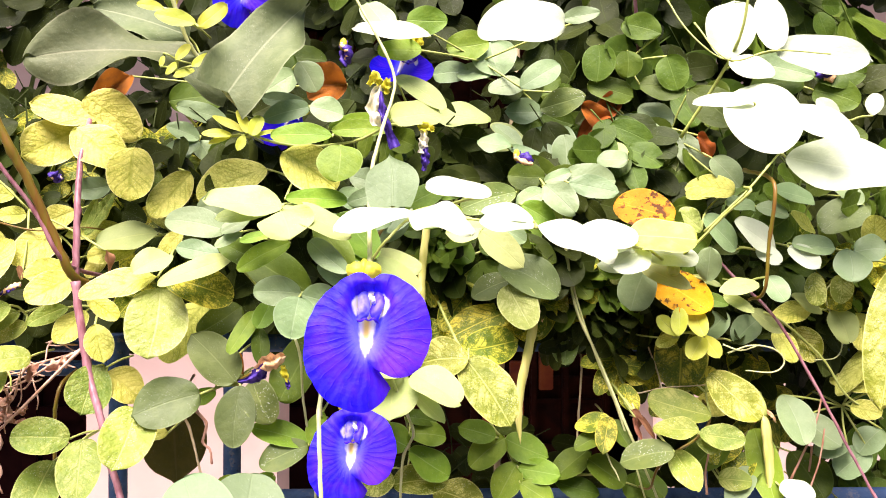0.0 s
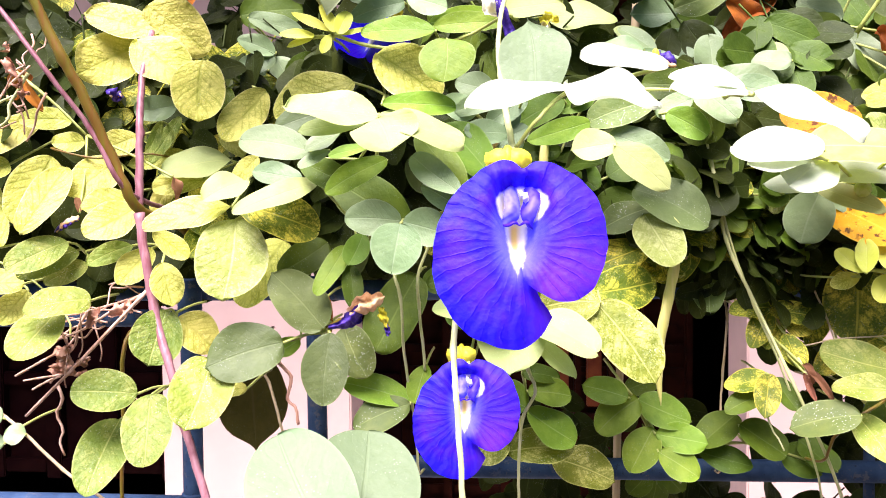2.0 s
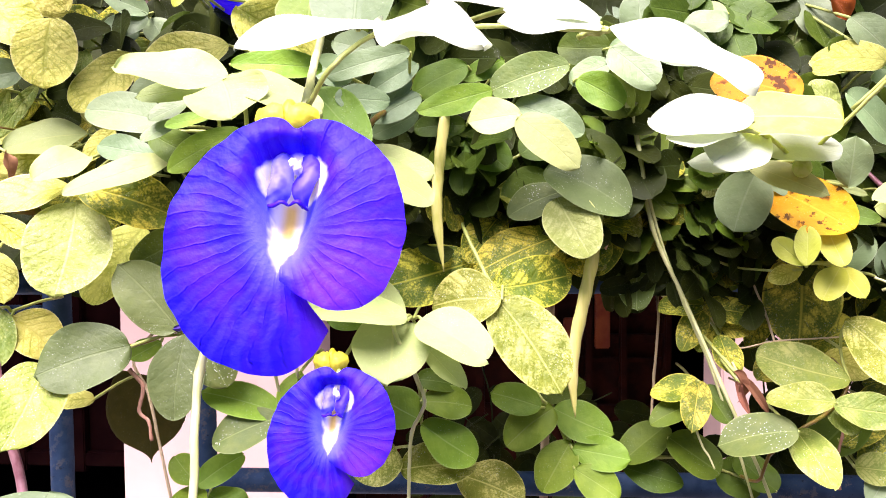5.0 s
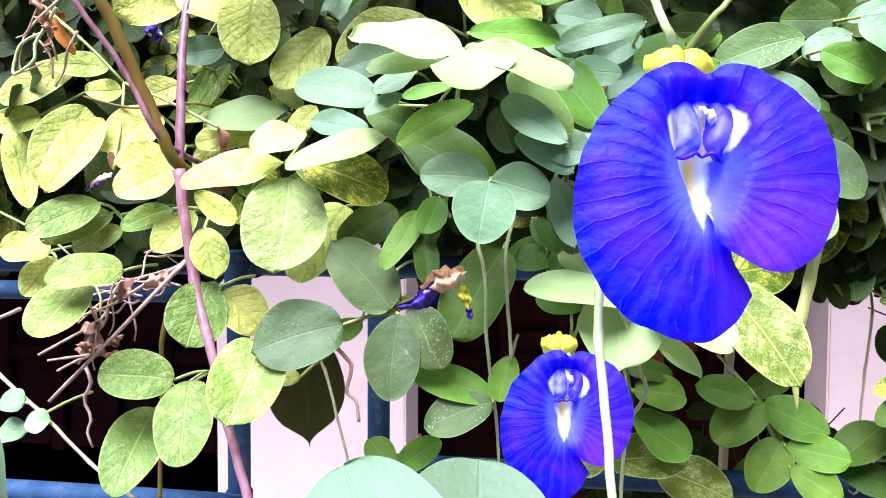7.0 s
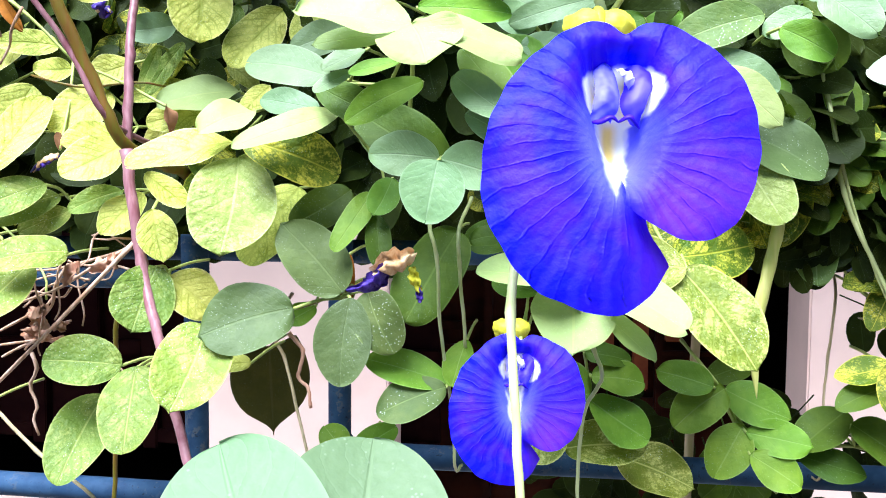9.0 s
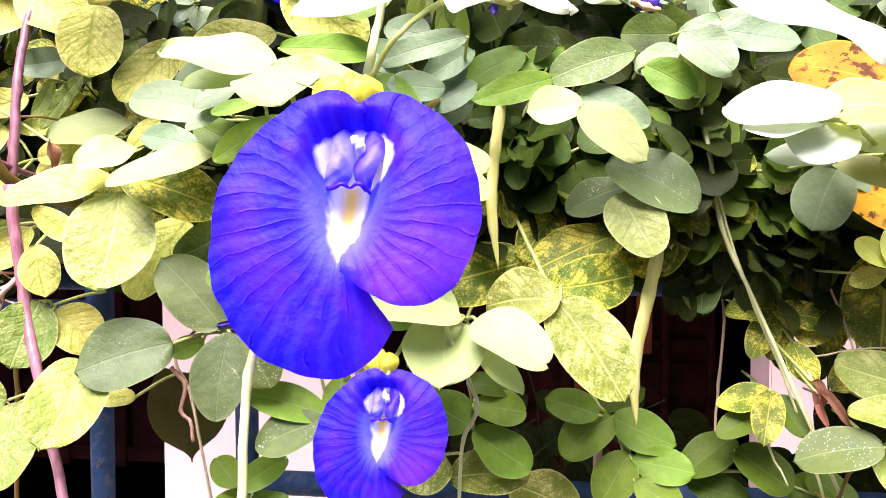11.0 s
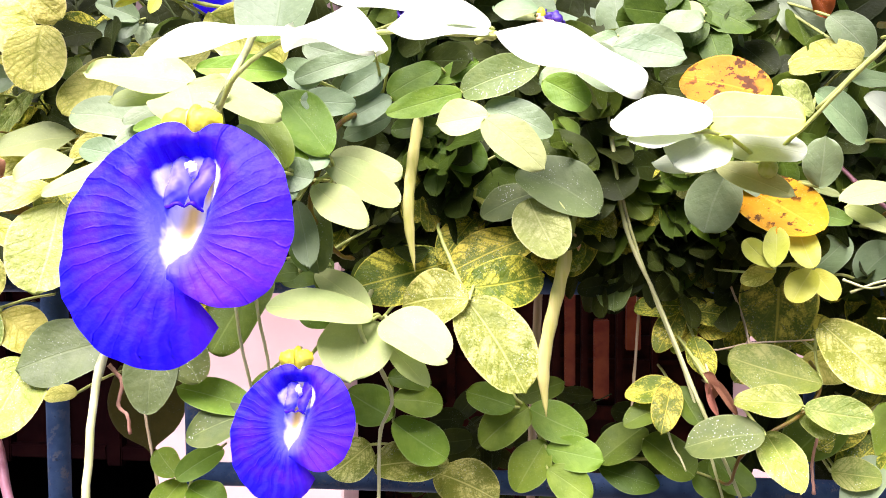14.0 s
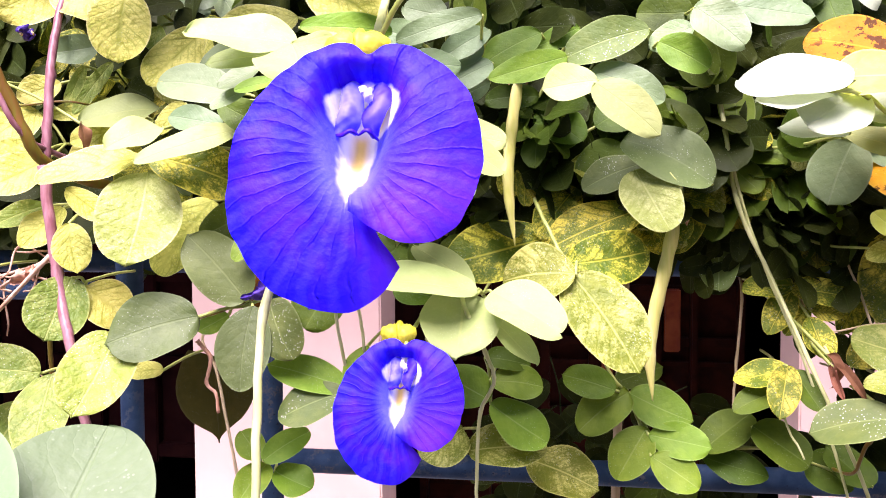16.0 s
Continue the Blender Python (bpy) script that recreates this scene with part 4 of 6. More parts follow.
leaf(VINES["B"], [("f", (-.1337, .4314, 1.2229), (-.1664, .4169, 1.2137), (.2349, -.8399, .4893), .0291), ("f", (-.1113, .4337, 1.2273), (-.1119, .4204, 1.1964), (.205, -.8998, .385), .0222), ("s", (-.1046, .4351, 1.2298), (-.0927, .4269, 1.2079), (.0229, -.9319, .362), .0196)])
leaf(VINES["B"], [("g", (-.074, .4409, 1.1931), (-.1067, .4365, 1.2043), (.3067, -.7337, .6064), .0158), ("s", (-.0739, .4378, 1.1925), (-.099, .4279, 1.1849), (.1066, -.7619, .6389), .0187)])
leaf(VINES["B"], [("g", (-.0667, .4451, 1.2103), (-.0718, .4368, 1.1935), (-.0493, -.8891, .4551), .0124)])
leaf(VINES["B"], [("k", (-.0712, .4502, 1.2535), (-.0897, .4338, 1.2186), (-.0563, -.8917, .4491), .0268)])
leaf(VINES["B"], [("k", (-.0572, .444, 1.2662), (-.0485, .4377, 1.2531), (-.0569, -.9169, .3951), .0081), ("k", (-.0534, .4408, 1.252), (-.0648, .4378, 1.2509), (.1497, -.7818, .6053), .0101), ("k", (-.0459, .4635, 1.2532), (-.0493, .4571, 1.2436), (.0724, -.8398, .5381), .0104)])
leaf(VINES["B"], [("g", (-.0385, .4516, 1.2294), (-.0575, .4542, 1.2343), (.0498, -.7918, .6087), .014)])
leaf(VINES["B"], [("g", (-.1193, .461, 1.1556), (-.1323, .467, 1.1663), (.0531, -.8438, .534), .0133), ("g", (-.1155, .4521, 1.1578), (-.0997, .466, 1.1678), (.3417, -.7739, .5332), .0126), ("g", (-.1203, .4692, 1.151), (-.1261, .4504, 1.1409), (.3181, -.5214, .7918), .015), ("g", (-.1131, .4596, 1.1509), (-.0951, .4568, 1.1455), (.137, -.6116, .7792), .0162)])
leaf(VINES["B"], [("g", (-.1334, .4592, 1.2201), (-.1439, .4516, 1.2146), (.21, -.7497, .6276), .011), ("k", (-.1361, .4694, 1.2416), (-.1182, .459, 1.2231), (.1019, -.8237, .5578), .0152)])
leaf(VINES["B"], [("g", (-.0333, .4182, 1.299), (-.0543, .4218, 1.3248), (.3016, -.8795, .3681), .0214), ("g", (-.0363, .4198, 1.2969), (-.0623, .4162, 1.3117), (.3522, -.8388, .4152), .0154), ("b", (-.038, .4121, 1.2894), (-.0546, .4118, 1.2945), (.1411, -.9045, .4024), .0149), ("s", (-.0471, .4427, 1.281), (-.0423, .4319, 1.2541), (.1374, -.9096, .3922), .0159)])
leaf(VINES["B"], [("q", (-.0407, .4452, 1.2997), (-.0096, .4453, 1.2932), (.1174, -.8265, .5506), .0179), ("q", (-.0395, .4339, 1.2976), (-.01, .4363, 1.2823), (.3547, -.7447, .5654), .0186), ("q", (-.0413, .4234, 1.2875), (-.0192, .4201, 1.2721), (.297, -.7505, .5904), .0168)])
leaf(VINES["B"], [("b", (-.0176, .4317, 1.3394), (-.0505, .4284, 1.3308), (.0411, -.9743, .2213), .0112), ("b", (-.0171, .4552, 1.3391), (-.0355, .447, 1.3279), (.2003, -.9168, .3455), .012), ("b", (-.0458, .4225, 1.3209), (-.0251, .4298, 1.3208), (.3269, -.9185, .2225), .0123), ("b", (-.0158, .4546, 1.3256), (-.0357, .4492, 1.3157), (.0606, -.923, .38), .0132), ("b", (-.0181, .4666, 1.3197), (-.0376, .4575, 1.3102), (.2643, -.9068, .3284), .0106)])
leaf(VINES["B"], [("g", (.003, .478, 1.3422), (-.0207, .4738, 1.3313), (-.0307, -.9087, .4164), .0173), ("g", (.014, .4582, 1.3279), (-.015, .4463, 1.3189), (.3041, -.923, .2358), .0124), ("g", (.0193, .4847, 1.3458), (.0015, .4793, 1.3376), (.1914, -.9593, .2076), .0107), ("k", (.0017, .4871, 1.3164), (-.0222, .4852, 1.3165), (.0797, -.9403, .3309), .0128)])
leaf(VINES["B"], [("s", (.0468, .4628, 1.3388), (.0134, .4613, 1.3294), (-.0402, -.954, .2972), .0189)])
leaf(VINES["B"], [("q", (.026, .452, 1.3169), (.0045, .4477, 1.3144), (.1155, -.859, .4988), .0185), ("b", (.0241, .4624, 1.3225), (.0516, .4572, 1.3108), (.0229, -.8894, .4566), .0172), ("q", (.025, .4463, 1.3149), (.0491, .4377, 1.2952), (.0337, -.9004, .4337), .0183)])
leaf(VINES["B"], [("g", (.0489, .447, 1.3303), (.0666, .4414, 1.3189), (-.1654, -.9624, .2156), .0142)])
leaf(VINES["B"], [("b", (.0825, .4984, 1.3558), (.0822, .5017, 1.3792), (.0007, -.9901, .1407), .0203), ("b", (.0604, .5192, 1.3662), (.0786, .5227, 1.3859), (-.1422, -.9447, .2957), .0217), ("b", (.0766, .4505, 1.3435), (.1053, .447, 1.3376), (-.0236, -.908, .4183), .0158)])
leaf(VINES["C"], [("b", (.1199, .4869, 1.3609), (.1013, .4947, 1.3622), (-.2779, -.7598, .5878), .0163), ("b", (.1308, .5429, 1.3744), (.1641, .5153, 1.3574), (-.3088, -.7403, .5972), .0206), ("b", (.1293, .5325, 1.3709), (.1397, .5099, 1.349), (-.3144, -.7311, .6055), .0196)])
leaf(VINES["C"], [("b", (.047, .4982, 1.3711), (.0261, .5029, 1.3756), (-.053, -.8046, .5914), .0155), ("b", (.0548, .5051, 1.3709), (.0371, .5186, 1.3886), (-.0735, -.8278, .5562), .0113), ("b", (.0464, .5059, 1.3719), (.0744, .4949, 1.3574), (-.1032, -.8799, .4639), .0106)])
leaf(VINES["B"], [("f", (.0728, .4672, 1.2761), (.0393, .4725, 1.2973), (.1664, -.8609, .4808), .0283), ("k", (.05, .491, 1.3112), (.072, .4814, 1.2974), (-.083, -.8754, .4762), .0182), ("k", (.0416, .4886, 1.2917), (.0191, .4857, 1.2792), (-.1206, -.8988, .4215), .0243), ("s", (.0484, .4835, 1.2863), (.0218, .4768, 1.2761), (.0068, -.8424, .5388), .0181)])
leaf(VINES["B"], [("e", (.0424, .4697, 1.2822), (.0545, .4526, 1.26), (-.0745, -.8088, .5834), .0242), ("v", (.0706, .4951, 1.2768), (.0609, .4851, 1.2493), (-.2065, -.8934, .3991), .0199), ("s", (.0859, .5285, 1.2654), (.0817, .4986, 1.2297), (-.2337, -.7314, .6407), .0205)])
leaf(VINES["B"], [("k", (-.0684, .4604, 1.2464), (-.049, .476, 1.2556), (.3172, -.7418, .5908), .0174), ("k", (.0211, .4953, 1.3061), (.0031, .4864, 1.2951), (.1957, -.8941, .403), .017), ("k", (.0267, .491, 1.3031), (.0479, .4932, 1.3136), (-.1384, -.8774, .4595), .0221), ("k", (-.0014, .5, 1.2874), (.0133, .4904, 1.2711), (.0989, -.815, .571), .0176)])
leaf(VINES["C"], [("v", (.0183, .4962, 1.2758), (.0026, .4781, 1.2545), (.1042, -.7945, .5982), .0186), ("v", (.0471, .4841, 1.266), (.0055, .4741, 1.2504), (-.0186, -.8194, .573), .0247), ("v", (.0135, .4631, 1.2429), (.0497, .4752, 1.2491), (.2195, -.8767, .428), .0242), ("z", (.0178, .4488, 1.2402), (-.0117, .4513, 1.2381), (-.1082, -.8582, .5018), .0273), ("v", (.0044, .4877, 1.253), (-.0374, .4722, 1.2445), (.2003, -.8241, .5299), .031), ("z", (.0164, .4535, 1.2391), (.0416, .4331, 1.2056), (.1048, -.8123, .5737), .0297)])
leaf(VINES["F3"], [("q", (-.021, .4355, 1.2348), (-.0472, .4487, 1.2515), (.0422, -.7481, .6623), .0141), ("q", (-.0195, .4287, 1.234), (-.0599, .4203, 1.2433), (.2869, -.4566, .8421), .0223), ("q", (-.0267, .4428, 1.2332), (-.0256, .4149, 1.214), (.0496, -.5659, .823), .0319), ("q", (-.0134, .4284, 1.2346), (.0123, .4114, 1.2232), (-.0211, -.578, .8158), .0237), ("q", (-.0146, .4341, 1.224), (.0034, .4224, 1.2107), (.193, -.5906, .7835), .0115)])
leaf(VINES["B"], [("g", (-.0174, .4587, 1.1861), (-.0382, .4612, 1.1976), (.1965, -.8206, .5366), .0194), ("g", (-.0171, .4583, 1.1944), (.0047, .4619, 1.192), (.1907, -.8222, .5363), .015), ("g", (-.0173, .4594, 1.1844), (.0065, .4584, 1.1699), (.3144, -.7607, .5678), .0204), ("k", (-.0198, .4622, 1.2035), (-.0009, .4641, 1.201), (.1588, -.7875, .5955), .0109)])
leaf(VINES["B"], [("z", (-.0308, .4723, 1.1698), (-.0457, .4568, 1.1612), (.1874, -.6064, .7727), .0235), ("z", (-.0271, .4637, 1.1622), (.0056, .4662, 1.1657), (-.0375, -.6106, .7911), .0240), ("z", (-.0032, .4927, 1.1505), (.0283, .4797, 1.1437), (-.0682, -.5856, .8077), .0270)])
leaf(VINES["B"], [("g", (.0356, .4818, 1.1867), (.0125, .4861, 1.193), (-.0277, -.8736, .4858), .0155), ("g", (.042, .4891, 1.1845), (.0198, .4806, 1.169), (-.0324, -.8569, .5145), .0197), ("g", (.0422, .4908, 1.1837), (.0696, .4875, 1.1729), (.0994, -.8552, .5087), .0198), ("g", (.0502, .484, 1.1669), (.0763, .4801, 1.1633), (-.0496, -.8383, .543), .0173), ("g", (.0497, .4875, 1.1692), (.0363, .4763, 1.1504), (-.0819, -.8296, .5524), .0193), ("g", (.0507, .4783, 1.1592), (.0695, .4716, 1.1487), (.0244, -.8209, .5706), .0172), ("k", (.0366, .5023, 1.1856), (.0599, .5123, 1.1931), (.1441, -.7894, .5967), .0132)])
leaf(VINES["B"], [("k", (.0741, .4916, 1.1583), (.097, .5039, 1.1736), (-.1963, -.6001, .7754), .0202), ("k", (.0752, .4992, 1.1536), (.1028, .4916, 1.1492), (-.0663, -.667, .7421), .0167), ("k", (.0954, .4919, 1.1703), (.1171, .4813, 1.1587), (.0637, -.6757, .7344), .0213), ("k", (.1194, .4957, 1.1565), (.1344, .4831, 1.1484), (-.2897, -.7357, .6122), .0187), ("k", (.1406, .4787, 1.1504), (.1264, .4927, 1.1631), (.0056, -.6717, .7408), .0176)])
leaf(VINES["B"], [("k", (.0979, .4951, 1.312), (.0832, .4971, 1.3039), (-.2799, -.9163, .2864), .0172), ("k", (.0759, .5178, 1.2957), (.0839, .514, 1.2838), (.0168, -.9488, .3153), .0142), ("k", (.1049, .5283, 1.2916), (.0871, .5177, 1.2726), (.0642, -.8954, .4406), .0171)])
leaf(VINES["C"], [("q", (.1184, .4528, 1.2947), (.1431, .4339, 1.2838), (-.2817, -.7287, .6242), .0128), ("b", (.1243, .4613, 1.2922), (.1153, .4609, 1.2678), (-.3424, -.9288, .142), .023)])
leaf(VINES["C"], [("o", (.1378, .4493, 1.3214), (.1059, .4602, 1.3338), (-.0809, -.8422, .533), .0278)])
leaf(VINES["C"], [("o", (.1319, .4794, 1.2883), (.1572, .447, 1.2696), (-.3704, -.6644, .6491), .0272)])
leaf(VINES["C"], [("g", (.1478, .4697, 1.2794), (.1704, .4541, 1.2725), (-.3326, -.7398, .5849), .0099)])
leaf(VINES["C"], [("l", (.1399, .4481, 1.2543), (.1312, .459, 1.2649), (-.3958, -.7836, .4788), .0091), ("l", (.1395, .446, 1.254), (.1424, .4539, 1.2698), (-.4024, -.7847, .4716), .0102), ("l", (.154, .4445, 1.254), (.1511, .4562, 1.2702), (-.4483, -.7598, .4709), .0113), ("y", (.1464, .4699, 1.2513), (.1322, .4677, 1.246), (-.051, -.8644, .5001), .009), ("l", (.1578, .4585, 1.2524), (.1489, .4534, 1.2398), (-.2585, -.8199, .5108), .0126), ("l", (.1589, .4618, 1.2521), (.1655, .4524, 1.2406), (-.2737, -.8155, .5099), .01)])
# p in these two leaves offsets the shade of the shoot above
leaf(VINES["C"], [("p", (.2018, .4600, 1.3029), (.1764, .4500, 1.3221), (-.25, -.74, .62), .0192), ("p", (.1910, .4600, 1.3057), (.1988, .4480, 1.2970), (-.25, -.74, .62), .0119), ("b", (.1771, .459, 1.3043), (.1562, .45, 1.3231), (-.25, -.74, .62), .0186)])
leaf(VINES["C"], [("p", (.2096, .4600, 1.3057), (.2225, .4480, 1.2937), (-.25, -.74, .62), .0139), ("b", (.2113, .46, 1.3077), (.2347, .454, 1.3056), (-.25, -.74, .62), .0156)])
leaf(VINES["C"], [("b", (.241, .452, 1.3039), (.2374, .44, 1.2864), (-.25, -.74, .62), .0206), ("b", (.2464, .456, 1.3026), (.2607, .448, 1.3056), (-.25, -.74, .62), .0201)])
leaf(VINES["C"], [("f", (.2686, .486, 1.3319), (.2366, .476, 1.3162), (-.25, -.74, .62), .0257), ("b", (.2508, .492, 1.3456), (.2671, .484, 1.3335), (-.25, -.74, .62), .013)])
leaf(VINES["C"], [("b", (.2383, .49, 1.3353), (.2119, .482, 1.3426), (-.25, -.74, .62), .0173), ("y", (.2296, .47, 1.3147), (.2115, .462, 1.326), (-.25, -.74, .62), .0124)])
leaf(VINES["C"], [("b", (.2001, .488, 1.3316), (.181, .48, 1.334), (-.25, -.74, .62), .0143), ("b", (.2008, .488, 1.3316), (.2188, .48, 1.3262), (-.25, -.74, .62), .0122)])
leaf(VINES["C"], [("y", (.264, .466, 1.306), (.2596, .458, 1.3238), (-.25, -.74, .62), .0158)])
leaf(VINES["C"], [("q", (.1841, .442, 1.2844), (.1611, .434, 1.2819), (-.25, -.74, .62), .0124), ("b", (.1946, .454, 1.2882), (.2009, .444, 1.2748), (-.25, -.74, .62), .014), ("q", (.1657, .446, 1.2773), (.1796, .438, 1.2697), (-.25, -.74, .62), .0085)])
leaf(VINES["C"], [("b", (.1586, .454, 1.2859), (.1585, .448, 1.3052), (-.25, -.74, .62), .0147), ("b", (.1265, .478, 1.2945), (.1515, .468, 1.2819), (-.25, -.74, .62), .0127), ("q", (.1535, .47, 1.2881), (.1701, .462, 1.2826), (-.25, -.74, .62), .0052)])
leaf(VINES["C"], [("q", (.1908, .468, 1.2671), (.2066, .46, 1.2556), (-.25, -.74, .62), .011)])
leaf(VINES["C"], [("b", (.1661, .482, 1.2505), (.1785, .476, 1.2651), (-.25, -.74, .62), .0177), ("b", (.1864, .484, 1.2457), (.1989, .478, 1.2618), (-.25, -.74, .62), .0185)])
leaf(VINES["C"], [("q", (.2362, .476, 1.2662), (.2162, .468, 1.2764), (-.25, -.74, .62), .0126), ("q", (.2446, .476, 1.2669), (.2489, .466, 1.2488), (-.25, -.74, .62), .0175)])
leaf(VINES["C"], [("y", (.2303, .482, 1.2682), (.2067, .474, 1.2611), (-.25, -.74, .62), .0163), ("y", (.2071, .474, 1.2545), (.2151, .464, 1.2364), (-.25, -.74, .62), .0132), ("z", (.2257, .486, 1.2551), (.234, .478, 1.2358), (-.25, -.74, .62), .02)])
leaf(VINES["C"], [("y", (.2668, .488, 1.2642), (.265, .48, 1.2415), (-.25, -.74, .62), .0165), ("z", (.2277, .466, 1.2899), (.2259, .458, 1.2706), (-.25, -.74, .62), .0123), ("z", (.2441, .466, 1.2885), (.2387, .458, 1.2726), (-.25, -.74, .62), .013)])
leaf(VINES["C"], [("v", (.1546, .492, 1.2574), (.1502, .482, 1.2158), (-.25, -.74, .62), .0333)])
leaf(VINES["C"], [("e", (.1569, .458, 1.3161), (.1426, .452, 1.3269), (-.25, -.74, .62), .0155), ("y", (.189, .494, 1.344), (.1564, .486, 1.3387), (-.25, -.74, .62), .0152)])
leaf(VINES["C"], [("b", (.1471, .496, 1.2687), (.1652, .49, 1.2662), (-.25, -.74, .62), .0182), ("k", (.1372, .5, 1.2463), (.1247, .494, 1.2615), (-.25, -.74, .62), .022)])
leaf(VINES["C"], [("v", (.1126, .4964, 1.2325), (.0913, .4956, 1.2315), (.0054, -.8237, .567), .0136), ("v", (.1129, .4992, 1.2303), (.1009, .4891, 1.2121), (-.1841, -.8016, .5687), .0135), ("v", (.1114, .4938, 1.2315), (.133, .4895, 1.2298), (-.1026, -.7708, .6288), .0153), ("v", (.1194, .4926, 1.2218), (.1308, .4881, 1.2212), (-.2683, -.7549, .5985), .0099), ("v", (.1188, .4957, 1.2226), (.1081, .4895, 1.2127), (-.1868, -.7298, .6577), .0103), ("v", (.1161, .4841, 1.22), (.1207, .4724, 1.2047), (-.0874, -.8044, .5876), .0125)])
leaf(VINES["C"], [("k", (.1072, .4859, 1.1883), (.0849, .4782, 1.1819), (.0002, -.6408, .7677), .0131), ("v", (.108, .484, 1.1979), (.0864, .4861, 1.1923), (-.2511, -.6354, .7303), .0149), ("v", (.1053, .4752, 1.2006), (.0981, .4585, 1.183), (-.0796, -.706, .7038), .0131), ("k", (.1081, .4769, 1.1983), (.1153, .4632, 1.1859), (-.0088, -.6742, .7385), .0122)])
leaf(VINES["C"], [("m", (.1633, .4608, 1.2045), (.1276, .4696, 1.2139), (-.0189, -.7649, .6439), .0235), ("z", (.1655, .4696, 1.2283), (.1882, .4487, 1.206), (-.0796, -.767, .6367), .0264)])
leaf(VINES["C"], [("m", (.1489, .4385, 1.2005), (.1257, .4482, 1.1995), (-.2833, -.5977, .75), .0152), ("m", (.1541, .454, 1.1956), (.1779, .4477, 1.1939), (-.1741, -.8127, .556), .0159), ("m", (.1561, .4614, 1.1932), (.163, .4512, 1.185), (-.3567, -.7194, .596), .0107)])
leaf(VINES["C"], [("s", (.135, .4399, 1.1886), (.105, .445, 1.1821), (-.2659, -.5944, .759), .0205), ("m", (.1393, .4536, 1.1847), (.1454, .4318, 1.1705), (-.2206, -.5738, .7887), .0173)])
leaf(VINES["C"], [("v", (.1682, .4764, 1.1725), (.1896, .4841, 1.1861), (-.0938, -.7976, .5959), .0134), ("v", (.179, .4796, 1.1593), (.1969, .4841, 1.1762), (-.36, -.7341, .5757), .0178), ("m", (.1728, .4756, 1.163), (.191, .469, 1.1636), (-.2877, -.7305, .6194), .0152), ("v", (.1502, .5197, 1.2313), (.1375, .5102, 1.2104), (-.0864, -.8867, .4541), .0128)])
leaf(VINES["C"], [("v", (.1369, .4961, 1.1971), (.1539, .5033, 1.212), (-.0834, -.8551, .5118), .0149), ("v", (.1637, .5021, 1.2125), (.1828, .4998, 1.2238), (-.409, -.7337, .5426), .0221), ("y", (.1657, .4924, 1.2091), (.1813, .4816, 1.2041), (-.3839, -.7855, .4854), .0158)])
leaf(VINES["T"], [("l", (-.135, .4272, 1.4303), (-.1554, .4226, 1.4352), (.2685, -.932, .2435), .0105), ("l", (-.1308, .42, 1.4263), (-.1183, .4306, 1.4421), (.4676, -.8593, .2071), .0095), ("l", (-.1536, .4279, 1.4394), (-.1656, .4223, 1.4401), (.4255, -.8848, .1902), .0062)])
leaf(VINES["T"], [("l", (-.1455, .4265, 1.4099), (-.1402, .4334, 1.4212), (.4141, -.8501, .3253), .0054), ("l", (-.137, .4274, 1.4064), (-.1274, .4323, 1.4152), (.2659, -.9359, .2309), .0058), ("l", (-.1519, .4285, 1.4022), (-.1473, .4318, 1.41), (.3447, -.9202, .1854), .0039), ("l", (-.1472, .428, 1.4008), (-.138, .4327, 1.4064), (.2389, -.8968, .3724), .005), ("l", (-.1554, .4294, 1.4069), (-.154, .4309, 1.4136), (.3768, -.9175, .1271), .0029)])
leaf(VINES["T"], [("l", (-.1102, .4388, 1.3715), (-.1281, .437, 1.3803), (.2686, -.8942, .3581), 0.0054), ("l", (-.1075, .436, 1.3704), (-.114, .4361, 1.3833), (.3544, -.9169, .1838), 0.0061), ("l", (-.1053, .4324, 1.3686), (-.1013, .4393, 1.3813), (.3767, -.8576, .3501), .008), ("l", (-.1184, .4404, 1.3698), (-.1339, .436, 1.3711), (.2712, -.8059, .5263), 0.0063), ("l", (-.1105, .4376, 1.3694), (-.1135, .4344, 1.3606), (.1793, -.9436, .2785), 0.0055), ("l", (-.1041, .4353, 1.369), (-.0932, .4411, 1.3731), (.393, -.8944, .2137), 0.0027), ("l", (-.1193, .4414, 1.3693), (-.1315, .4385, 1.365), (.1646, -.9686, .1866), 0.0038)])
leaf(VINES["A"], [("y", (-.2205, .4935, 1.3866), (-.2567, .4808, 1.3972), (.409, -.8042, .4312), .0224), ("y", (-.2343, .498, 1.3829), (-.2585, .4752, 1.3625), (.5682, -.7946, .214), .0305), ("y", (-.226, .479, 1.3799), (-.1958, .4747, 1.3554), (.2632, -.8425, .47), .0289), ("y", (-.2275, .4944, 1.4028), (-.1963, .4995, 1.3787), (.289, -.9411, .1752), .0304)])
leaf(VINES["B"], [("b", (-.0784, .4638, 1.3911), (-.1076, .4642, 1.3973), (.035, -.9738, .2247), .0109), ("b", (-.0767, .4561, 1.3889), (-.1018, .45, 1.3819), (.1649, -.9589, .2307), .0135), ("b", (-.0732, .4381, 1.3856), (-.0541, .4404, 1.3814), (.1782, -.9287, .3252), .0161)])
leaf(VINES["B"], [("g", (-.0587, .4274, 1.3672), (-.094, .4289, 1.3693), (-.0161, -.9263, .3764), .0144), ("g", (-.063, .4435, 1.3748), (-.0324, .4528, 1.3816), (.2392, -.9466, .2162), .0118), ("g", (-.0604, .439, 1.3722), (-.0272, .4369, 1.3737), (-.0731, -.9655, .2498), .0112)])
leaf(VINES["B"], [("g", (-.0525, .4145, 1.3604), (-.0534, .4041, 1.3408), (-.0334, -.8822, .4697), .0251)])
